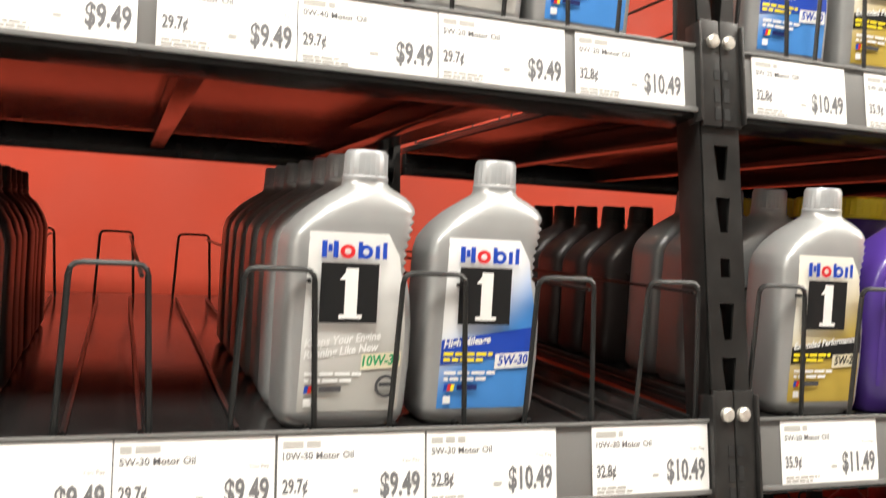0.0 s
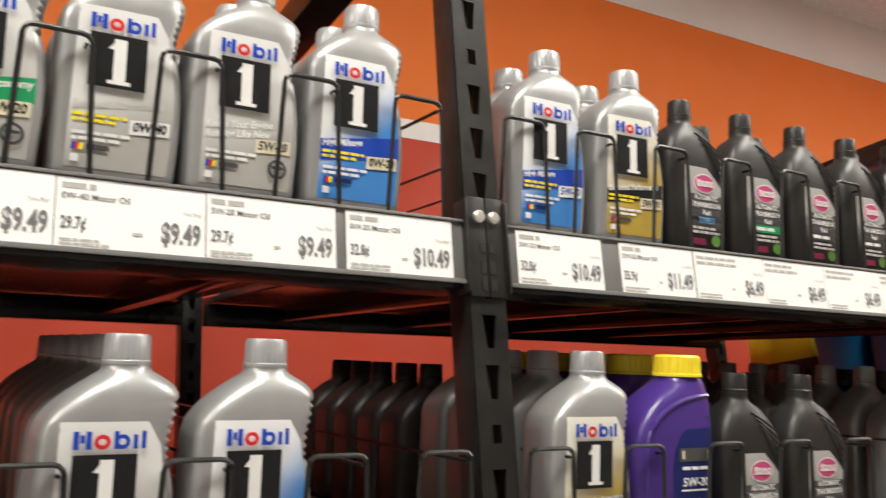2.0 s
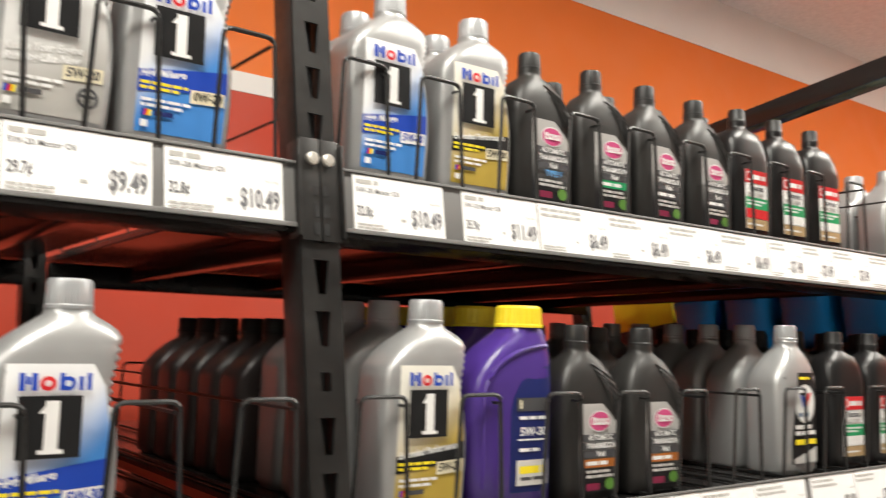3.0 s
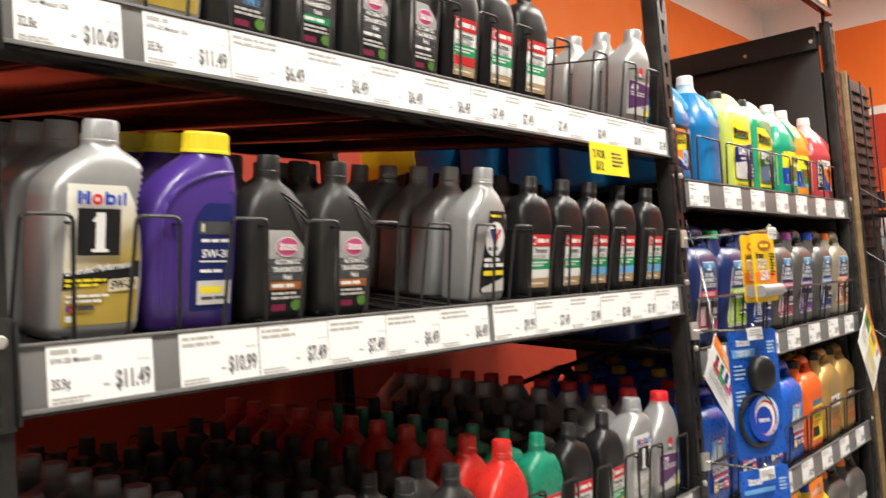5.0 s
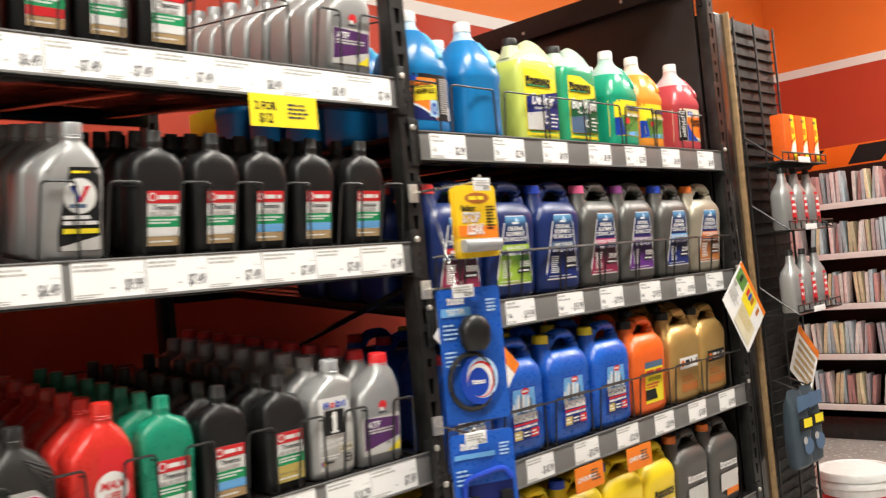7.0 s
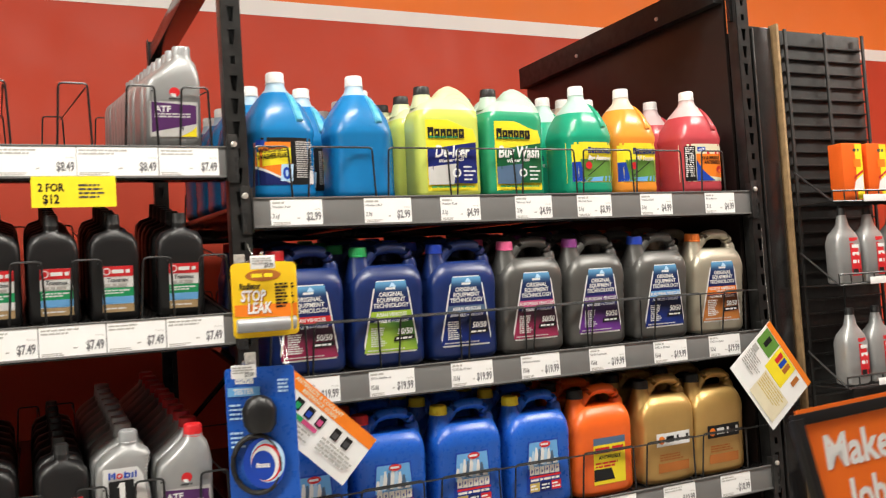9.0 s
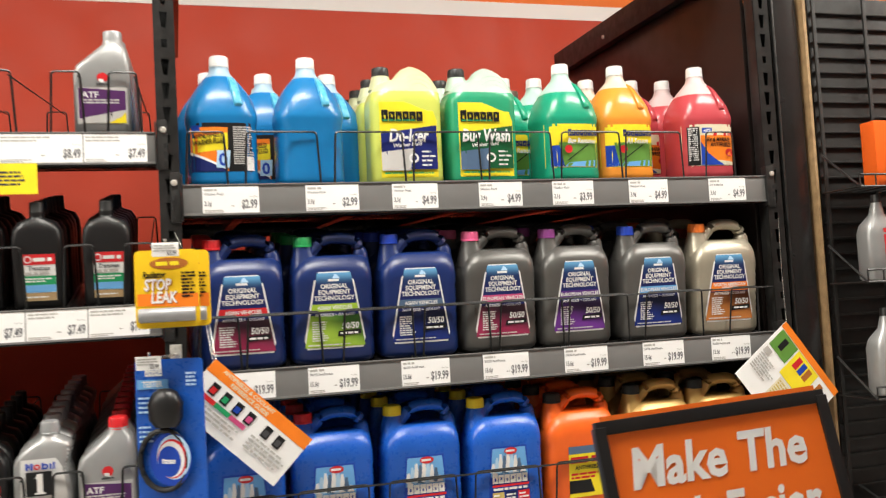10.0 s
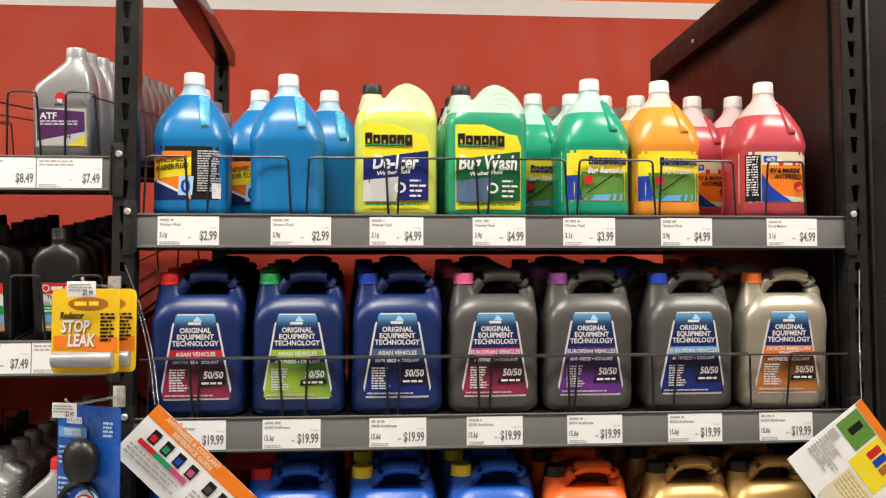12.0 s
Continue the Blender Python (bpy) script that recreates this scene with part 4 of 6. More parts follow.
def purple_bottle():
    left = between(((0, -0.055), (0.006, -0.059), (0.120, -0.059), (0.140, -0.0565), (0.160, -0.050), (0.178, -0.039), (0.194, -0.025), (0.206, -0.010), (0.214, 0.001), (0.228, 0.006)))
    right = between(((0, 0.055), (0.006, 0.059), (0.200, 0.059), (0.212, 0.0575), (0.219, 0.054), (0.228, 0.051)))
    rows = sided_rows(left, right, between(((0, 0.031), (0.006, 0.034), (0.16, 0.034), (0.19, 0.032), (0.21, 0.027), (0.228, 0.0225))), between(((0, 5), (0.14, 6), (0.19, 4), (0.21, 2.8), (0.228, 2))), (0, 0.006, 0.06, 0.120, 0.130, 0.140, 0.150, 0.160, 0.169, 0.178, 0.186, 0.194, 0.200, 0.206, 0.210, 0.214, 0.219, 0.228))
    sf = front_of(rows)
    p = Print()
    p.rect(0.0, 0.118, 0.049, 0.134, "dgrey", 5, 1).bars(0.004, 0.121, 0.046, 0.010, "cream", 1, seed=2, ragged=0)
    p.bars(0.004, 0.108, 0.046, 0.004, "white", 1, seed=3).text("5W-30", 0.025, 0.089, 0.010, "white", "c").rect(0.002, 0.083, 0.047, 0.085, "white", 4, 1).bars(0.004, 0.070, 0.046, 0.004, "white", 1, seed=6)
    p.rect(0.0, 0.030, 0.048, 0.060, "silver", 4, 1).rect(0.004, 0.044, 0.044, 0.053, "yellow", 3, 1).bars(0.006, 0.036, 0.042, 0.004, "dgrey", 1)
    sweep = [(-0.044 + 0.092 * (1 - math.cos(a)), 0.135 + 0.062 * math.sin(a)) for a in [radians(9 * i) for i in range(11)]]
    arc = tube([(-0.044, sf(-0.044, 0.03), 0.03), (-0.044, sf(-0.044, 0.09), 0.09)] + [(x, sf(x, z) - 0.0004, z) for x, z in sweep], 0.0028, 6)
    return container("oil_bottle", "deep purple plastic oil bottle with a yellow cap", "oil bottle", "purple oil bottles", [loft(rows)], P_PURPLE, cap_lump(0.0285, 0, 0.219, 0.0275, 0.027, 24), C_YELLOW,
                     [((0.022, 0.172, between(((0.022, -0.008), (0.128, -0.008), (0.150, 0.002), (0.164, 0.020), (0.172, 0.042))), straight(0.052)), INKS["navy"])], p, sf, [("grip_rib", arc, P_PURPLE)])


purple = squash(purple_bottle(), 0.92)
stock(purple, plain_of(purple), (0.243,), A_MID, 5, 0.078)


def atf_bottle(cap_mat, label):
    w, d = 0.058, 0.035
    rows = [(0, 0, 0, w - 0.004, d - 0.003, 5), (0.006, 0, 0, w, d, 6), (0.135, 0, 0, w * 0.98, d, 6), (0.155, 0.003, 0, w * 0.94, d * 0.97, 5), (0.174, 0.012, 0, w * 0.74, d * 0.9, 4), (0.196, 0.021, 0, w * 0.50, d * 0.72, 3), (0.206, 0.022, 0, 0.021, 0.021, 2.2), (0.216, 0.022, 0, 0.019, 0.019, 2)]
    sf = front_of(rows)
    p = Print()
    p.disc(0.002, 0.128, 0.011, 0.011, "red", 16).quad((-0.004, 0.118), (0.006, 0.116), (0.004, 0.124), (-0.006, 0.125), "white", 1, 1).bars(-0.010, 0.111, 0.014, 0.004, "dgrey", 1)
    p.quad((-0.046, 0.030), (0.046, 0.030), (0.046, 0.098), (-0.046, 0.105), "purple", 8, 2).text("ATF", -0.040, 0.083, 0.0135, "white").bars(-0.040, 0.076, 0.040, 0.0035, "silver", 2, seed=3)
    p.quad((-0.046, 0.026), (0.046, 0.026), (0.046, 0.056), (-0.046, 0.036), "silver", 6, 1).text("H", 0.010, 0.041, 0.010, "dgrey").quad((0.012, 0.026), (0.046, 0.026), (0.046, 0.05), (0.036, 0.04), "yellow", 2, 1)
    return container("fluid_bottle", label, "fluid bottle", "silver transmission fluid bottles", [loft(rows)], P_SILVER, cap_lump(0.022, 0, 0.209, 0.0195, 0.027, 24), cap_mat, [((0.024, 0.106, straight(-0.049), straight(0.049)), INKS["silver"])], p, sf)


atf = squash(atf_bottle(P_SILCAP, "silver plastic bottle of fluid with a purple label"), 0.92)
atf_plain = plain_of(atf)
stock(atf, atf_plain, ((1.438, 0.055, 12),), A_TOP, 1, 0.075)
atf_red = squash(atf_bottle(C_RED, "silver plastic bottle with a red cap and purple label"), 0.95)
stock(atf_red, plain_of(atf_red), (1.425,), B_LOW, 11, 0.075)
sm = synthetic("syn", "5W-30", SILVER + ", white and black label")
stock(sm, silver_plain, (1.30,), B_LOW, 9, 0.075)
# bottles deep in the shelf and the far-end stack, shade put into their body colour
dark = plain_of(shield, "plastic oil bottle deep in the shelf, body darkened for shade")
for o in dark.children:
    me = o.data.copy()
    me.materials[0] = P_SHADED if o.name.startswith("body") else P_BLKCAP
    me.transform(Matrix.Diagonal((1, 1, 0.93, 1)))
    o.data = me
stock(dark, dark, ((0.105, 0.36, 5), (-0.685, 0.06, 9)), A_MID, 1, 0.072)


# gallon jugs
def gallon(liquid, frost, label, p, plate_ink, handle_mat, fill=0.215, group="gallon jugs of washer fluid"):
    w = 0.0765
    rows = [(0, 0, 0, w - 0.008, w - 0.010, 3.2), (0.006, 0, 0, w - 0.002, w - 0.004, 3.4), (0.018, 0, 0, w, w - 0.002, 3.4), (0.034, 0, 0, w - 0.0015, w - 0.0035, 3.4), (0.140, 0, 0, w - 0.0015, w - 0.0035, 3.4), (0.150, 0, 0, w + 0.001, w - 0.001, 3.4), (0.160, 0, 0, w + 0.001, w - 0.001, 3.4), (0.172, 0, 0, w - 0.001, w - 0.004, 3.2),
            (0.190, 0, 0, 0.0715, 0.069, 3.0), (0.206, 0, 0, 0.0645, 0.062, 2.8), (0.222, 0, 0, 0.0550, 0.053, 2.6), (0.238, 0, 0, 0.0435, 0.042, 2.3), (0.250, 0, 0, 0.0330, 0.033, 2.1), (0.259, 0, 0, 0.0250, 0.025, 2), (0.270, 0, 0, 0.0215, 0.0215, 2), (0.282, 0, 0, 0.0195, 0.0195, 2)]
    sf = front_of(rows)
    c = container("fluid_jug", label, "fluid jug", group, [loft(rows, 32)], [liquid, frost, fill], cap_lump(0, 0, 0.274, 0.0215, 0.025, 24), C_WHITE, [((0.034, 0.140, straight(-0.0715), straight(0.0715)), plate_ink)] if p else (), p, sf,
                  [("handle", raised_strip(sf, 0.022, 0.044, 0.176, 0.252, 0.007), handle_mat)])
    return c


def raised_strip(surface, xa, xb, za, zb, lift):
    """A rounded rib standing proud of a curved surface."""
    nx, nz = 6, 12
    vs = []
    for j in range(nz + 1):
        t = j / nz
        z = za + (zb - za) * t
        for i in range(nx + 1):
            q = i / nx
            x = xa + (xb - xa) * q - t * 0.010
            vs.append((x, surface(x, z) + 0.002 - (lift + 0.002) * math.sqrt(max(0.0, 1 - (2 * q - 1) ** 4)) * math.sqrt(max(0.0, 1 - (2 * t - 1) ** 6)), z))
    return vs, [(j * (nx + 1) + i, j * (nx + 1) + i + 1, (j + 1) * (nx + 1) + i + 1, (j + 1) * (nx + 1) + i) for j in range(nz) for i in range(nx)]


def washer_print():
    p = Print()
    p.quad((-0.070, 0.034), (0.006, 0.034), (0.006, 0.130), (-0.070, 0.130), "orange", 8, 2).quad((-0.070, 0.034), (0.004, 0.034), (0.004, 0.042), (-0.070, 0.078), "white", 8, 1).quad((-0.070, 0.034), (0.002, 0.034), (0.002, 0.038), (-0.070, 0.072), "navy", 8, 1)
    p.quad((-0.066, 0.075), (0.006, 0.082), (0.006, 0.118), (-0.066, 0.108), "yellow", 6, 1)
    p.text("WINDSHIELD", -0.065, 0.104, 0.0115, "black", squeeze=0.66, slope=0.10).text("WASHER FLUID", -0.066, 0.090, 0.0115, "black", squeeze=0.60, slope=0.10)
    p.quad((-0.020, 0.042), (0.008, 0.042), (0.011, 0.080), (-0.017, 0.080), "lblue", 3, 1).text("0", -0.005, 0.047, 0.027, "blue", "c")
    p.rect(-0.068, 0.122, -0.052, 0.135, "blue", 2, 1)
    p.bars(0.018, 0.129, 0.064, 0.0026, "silver", 17, 1.9, seed=11, ragged=0.25).rect(0.046, 0.036, 0.062, 0.066, "white", 2, 1)
    return p


blue = gallon(L_BLUE, F_BLUE, "clear gallon jug of blue washer fluid, black and orange label", washer_print(), INKS["black"], L_CYAN, 0.250)
blue_plain = plain_of(blue, "clear gallon jug of blue washer fluid seen from its bare side")
Y1 = 0.095
stock(blue, blue_plain, ((1.679, Y1, 1), (1.795, Y1 + 0.17, 1)), C_TOP, 1, 0.16, 3)
stock(blue_plain, blue_plain, ((1.872, Y1, 1), (1.66, Y1 + 0.17, 4), (1.95, Y1 + 0.165, 4), (1.80, Y1 + 0.34, 3)), C_TOP, 1, 0.16, 3)


def rainx_print(season):
    p = Print()
    p.rect(-0.064, 0.036, 0.064, 0.134, "yellow", 10, 3).quad((-0.064, 0.036), (-0.03, 0.036), (-0.044, 0.088), (-0.064, 0.088), "blue", 3, 2)
    p.quad((-0.034, 0.036), (0.064, 0.036), (0.064, 0.095), (-0.046, 0.095), "grass", 8, 2).quad((-0.064, 0.036), (0.064, 0.036), (0.064, 0.052), (-0.05, 0.044), "sky", 8, 1)
    mark(p, -0.022, 0.110, 0.060, 0.017, "navy")
    p.text("All Season" if season else "Bug Remover", 0.014, 0.092, 0.013, "white", "c", shear=0.2, squeeze=0.8).quad((-0.03, 0.05), (-0.026, 0.05), (0.03, 0.088), (0.027, 0.089), "black", 3, 1)
    p.disc(-0.024, 0.078, 0.010, 0.010, "red", 12)
    return p


teal = gallon(L_TEAL, F_TEAL, "clear gallon jug of green bug-remover washer fluid, yellow label", rainx_print(False), INKS["yellow"], L_TEAL, 0.214)
orange = gallon(L_ORANGE, F_ORANGE, "clear gallon jug of orange all-season washer fluid, yellow label", rainx_print(True), INKS["yellow"], L_ORANGE, 0.236)
stock(teal, plain_of(teal), ((2.509, Y1, 4), (2.42, Y1 + 0.17, 4)), C_TOP, 1, 0.165, 3)
stock(orange, plain_of(orange), ((2.664, Y1 + 0.006, 4), (2.59, Y1 + 0.18, 3)), C_TOP, 1, 0.165, 3)


def marine_print():
    p = Print()
    p.rect(-0.064, 0.036, -0.036, 0.134, "black", 3, 1).bars(-0.062, 0.128, -0.040, 0.0028, "white", 16, 1.9, seed=3, ragged=0.1)
    p.quad((-0.034, 0.036), (0.064, 0.036), (0.064, 0.134), (-0.034, 0.134), "cream", 8, 2).quad((-0.034, 0.052), (0.064, 0.044), (0.064, 0.112), (-0.034, 0.112), "orange", 8, 2).quad((-0.034, 0.036), (0.03, 0.036), (-0.01, 0.06), (-0.034, 0.095), "blue", 5, 2)
    p.rect(-0.030, 0.118, -0.002, 0.131, "blue", 2, 1).text("-60°F", -0.016, 0.121, 0.007, "white", "c").bars(0.002, 0.110, 0.060, 0.011, "red", 1, seed=12, ragged=0)
    p.text("RV & MARINE", 0.016, 0.096, 0.010, "black", "c", shear=0.15, squeeze=0.8).text("ANTIFREEZE", 0.022, 0.083, 0.010, "black", "c", shear=0.15, squeeze=0.8)
    p.disc(0.048, 0.068, 0.014, 0.010, "red", 12)
    return p


pink = gallon(L_PINK, F_PINK, "clear gallon jug of pink antifreeze with an orange and black label", marine_print(), INKS["cream"], L_PINK, 0.220)
stock(pink, plain_of(pink), ((2.897, Y1, 4), (2.80, Y1 + 0.17, 4)), C_TOP, 1, 0.165, 3)


def deicer(liquid, frost, label, name, panel):
    left = between(((0, -0.078), (0.006, -0.084), (0.016, -0.0855), (0.11, -0.0845), (0.190, -0.0850), (0.206, -0.082), (0.222, -0.076), (0.236, -0.066), (0.244, -0.052), (0.249, -0.024), (0.258, -0.017), (0.268, -0.009), (0.277, 0.002), (0.283, 0.016)))
    right = between(((0, 0.078), (0.006, 0.084), (0.016, 0.0855), (0.11, 0.0850), (0.200, 0.0855), (0.216, 0.0845), (0.232, 0.081), (0.246, 0.0755), (0.258, 0.068), (0.268, 0.058), (0.277, 0.045), (0.283, 0.030)))
    depth = between(((0, 0.053), (0.006, 0.057), (0.016, 0.058), (0.200, 0.058), (0.220, 0.053), (0.236, 0.044), (0.248, 0.036), (0.258, 0.030), (0.268, 0.024), (0.277, 0.015), (0.283, 0.006)))
    rows = sided_rows(left, right, depth, between(((0, 4), (0.006, 5), (0.2, 5), (0.225, 4), (0.25, 3), (0.276, 2.3))), (0, 0.006, 0.016, 0.06, 0.11, 0.16, 0.190, 0.200, 0.208, 0.216, 0.224, 0.232, 0.238, 0.244, 0.249, 0.254, 0.259, 0.264, 0.268, 0.273, 0.277, 0.280, 0.283))
    sf = front_of(rows)
    neck = loft([(0.225, -0.049, 0, 0.030, 0.030, 2.4), (0.246, -0.049, 0, 0.024, 0.024, 2), (0.262, -0.049, 0, 0.0195, 0.0195, 2)], 20)
    ridges = []
    for k, (r, zc) in enumerate(((0.046, 0.214), (0.036, 0.212), (0.026, 0.210))):
        pts = [(0.030 + r * 1.02 * math.cos(radians(a)), 0, zc + r * math.sin(radians(a))) for a in range(20, 141, 15)]
        ridges.append(("handle_ridge", tube([(x, sf(x, z) + 0.0007, z) for x, _, z in pts], 0.0014, 6), frost))
    p = Print()
    mark(p, -0.047, 0.140, 0.034, 0.024, "black")
    p.bars(-0.046, 0.141, 0.02, 0.0025, "green", 1)
    p.quad((-0.050, 0.042), (0.060, 0.042), (0.060, 0.132), (-0.050, 0.116), panel, 10, 2).quad((-0.050, 0.040), (0.005, 0.040), (0.012, 0.085), (-0.050, 0.078), "silver" if panel == "deep" else "steel", 5, 2)
    p.text(name, 0.004, 0.099, 0.026, "white", "c", shear=0.1, squeeze=0.68).text("Washer Fluid", 0.0, 0.089, 0.0075, "white", "c", shear=0.15, slope=0.08)
    p.disc(0.012, 0.065, 0.010, 0.010, "white", 14, 0.6).bars(0.028, 0.076, 0.056, 0.0035, "white", 4, 2.6, seed=2)
    p.bars(-0.045, 0.033, 0.055, 0.003, "green", 1)
    p.v = [(x * 1.20 - 0.006, 0.018 + (z - 0.028) * 1.13, l) for x, z, l in p.v]
    return container("fluid_jug", label, "fluid jug", "gallon jugs of washer fluid", [loft(rows, 36)], [liquid, frost, 0.218], cap_lump(-0.049, 0, 0.258, 0.0205, 0.021, 22), P_BLKCAP, [((0.016, 0.190, straight(-0.067), between(((0.016, 0.068), (0.150, 0.069), (0.170, 0.060), (0.182, 0.036), (0.190, -0.010)))), INKS["yellow"])], p, sf, [("neck", neck, frost)] + ridges)


lime = deicer(L_LIME, F_LIME, "rectangular gallon jug of lime de-icer fluid with a black cap", "De-Icer", "deep")
bug = deicer(L_GREEN, F_GREEN, "rectangular gallon jug of green bug-wash fluid with a black cap", "Bug Wash", "pine")
stock(lime, plain_of(lime), ((2.095, 0.085, 7),), C_TOP, 1, 0.13, 2)
stock(bug, plain_of(bug), ((2.281, 0.085, 7),), C_TOP, 1, 0.13, 2)


def coolant(body, cap_mat, label, p, plate, h=0.290, group="gallon jugs of coolant"):
    k = h / 0.296
    w, d = 0.0925, 0.058
    left = between(((0, -w + 0.008), (0.005, -w + 0.002), (0.015, -w), (0.10, -0.985 * w), (0.184, -0.965 * w), (0.200, -0.935 * w), (0.216, -0.870 * w), (0.230, -0.78 * w), (0.240, -0.66 * w)))
    right = between(((0, w - 0.008), (0.005, w - 0.002), (0.015, w), (0.10, 0.985 * w), (0.184, 0.975 * w), (0.212, 0.955 * w), (0.228, 0.920 * w), (0.240, 0.84 * w)))
    depth = between(((0, d - 0.005), (0.005, d - 0.001), (0.015, d), (0.192, d), (0.210, d * 0.95), (0.226, d * 0.80), (0.240, d * 0.56)))
    rows = [(z * k, cx, cy, hw, hd, n) for z, cx, cy, hw, hd, n in sided_rows(left, right, depth, between(((0, 4), (0.015, 5.5), (0.19, 5.5), (0.24, 3.2))), (0, 0.005, 0.015, 0.06, 0.10, 0.15, 0.184, 0.192, 0.200, 0.208, 0.216, 0.223, 0.230, 0.236, 0.240))]
    sf = front_of(rows)
    neck = loft([(0.200 * k, -0.052, 0, 0.036, 0.044, 3), (0.226 * k, -0.055, 0, 0.030, 0.034, 2.6), (0.248 * k, -0.058, 0, 0.0235, 0.0235, 2.1), (0.268 * k, -0.058, 0, 0.0195, 0.0195, 2)], 20)
    hp = [(-0.050, 0, 0.232 * k), (-0.030, 0, 0.262 * k), (-0.008, 0, 0.280 * k), (0.047, 0, 0.280 * k), (0.0695, 0, 0.262 * k), (0.0735, 0, 0.205 * k)]
    bend = rounded(hp, 0.017, 4)
    vs, fs = tube(bend, [0.018] + [0.0138] * (len(bend) - 3) + [0.017, 0.020], 12)
    handle = ([Vector((v[0], v[1] * 1.3, v[2])) for v in vs], fs)
    return container("coolant_jug", label, "coolant jug", group, [loft(grip(grip(rows, 0.05 * k, 0.168 * k, 6, 0.002, 1), 0.05 * k, 0.168 * k, 6, 0.002, -1), 32)], body, cap_lump(-0.058, 0, 0.262 * k, 0.0215, 0.0215, 20), cap_mat, plate, p, sf, [("neck", neck, body), ("handle", handle, body)])


def oet_print(band, low, who, bandink="white"):
    p = Print()
    e = lambda z: 0.060 - 0.026 * (z - 0.03) / 0.155
    q = lambda z0, z1, ink, m=0.0: p.quad((-e(z0) + m, z0), (e(z0) - m, z0), (e(z1) - m, z1), (-e(z1) + m, z1), ink, 8, 3)
    q(0.030, 0.188, "navy")
    q(0.030, 0.098, low)
    q(0.150, 0.188, "fade_sky")
    p.quad((-0.004, 0.176), (0.012, 0.176), (0.006, 0.184), (0.002, 0.186), "lblue", 1, 1).bars(-0.012, 0.170, 0.014, 0.005, "white", 1, seed=2, ragged=0)
    for i, s in enumerate(("ORIGINAL", "EQUIPMENT", "TECHNOLOGY")):
        p.text(s, 0, 0.155 - i * 0.0125, 0.0098, "white", "c", squeeze=0.86)
    two = "\n" in who
    q(0.107 if not two else 0.101, 0.122, band)
    for i, s in enumerate(who.split("\n")):
        p.text(s, 0, (0.1105 if not two else 0.1125) - i * 0.009, 0.0078, bandink, "c", squeeze=0.86)
    p.text("ANTIFREEZE + COOLANT", 0, 0.096 if not two else 0.092, 0.0062, "white", "c", squeeze=0.8)
    p.bars(-0.046, 0.083, -0.010, 0.0028, "white", 9, 1.75, seed=9, ragged=0.4)
    p.text("50/50", 0.030, 0.068, 0.0135, "white", "c", shear=0.1, squeeze=0.8).quad((0.004, 0.052), (0.052, 0.056), (0.051, 0.066), (0.006, 0.063), "black", 4, 1).bars(0.010, 0.0565, 0.048, 0.0042, "white", 1, seed=3).bars(-0.054, 0.034, 0.052, 0.0028, "silver", 1, seed=5)
    p.v = [(x * 1.11, z * 1.03 + 0.0065, l) for x, z, l in p.v]
    return p


def oet_plate():
    side = between(((0.0335, 0.062), (0.0365, 0.0685), (0.040, 0.0700), (0.192, 0.0425), (0.199, 0.0400), (0.2025, 0.0345)))
    return (0.0335, 0.2025, lambda z: -side(z), side)


OET_BACK = []
OET = [(P_NAVY, C_RED, "red", "fade_red", "ASIAN VEHICLES", "navy blue plastic gallon jug of coolant with a red cap", 1.703),
       (P_NAVY, C_GREEN, "lime", "fade_lime", "ASIAN VEHICLES", "navy blue plastic gallon jug of coolant with a green cap", 1.900),
       (P_NAVY, C_BLUE, "steel", "fade_navy", "ASIAN VEHICLES", "navy blue plastic gallon jug of coolant with a blue cap", 2.097),
       (P_GREY, C_PINK, "pink", "fade_red", "EUROPEAN VEHICLES", "charcoal plastic gallon jug of coolant with a pink cap", 2.292),
       (P_GREY, C_PURPLE, "violet", "fade_violet", "EUROPEAN VEHICLES", "charcoal plastic gallon jug of coolant with a purple cap", 2.486),
       (P_GREY, C_BLUE, "sky", "fade_navy", "EUROPEAN VEHICLES", "charcoal plastic gallon jug of coolant with a blue cap", 2.700),
       (P_GOLDGREY, C_ORANGE, "orange", "fade_brown", "NORTH AMERICAN\nVEHICLES", "champagne plastic gallon jug of coolant with an orange cap", 2.902)]
for body, capm, band, low, who, label, x in OET:
    c = coolant(body, capm, label, oet_print(band, low, who), [(oet_plate(), INKS["white"])])
    OET_BACK.append(plain_of(c))
    stock(c, c, ((x, 0.075, 1),), C_MID, 1, 0.125, 2)
    stock(OET_BACK[-1], OET_BACK[-1], ((x - (0.012 if x < 2.6 else 0.045), 0.205, 3),), C_MID, 1, 0.125, 2)


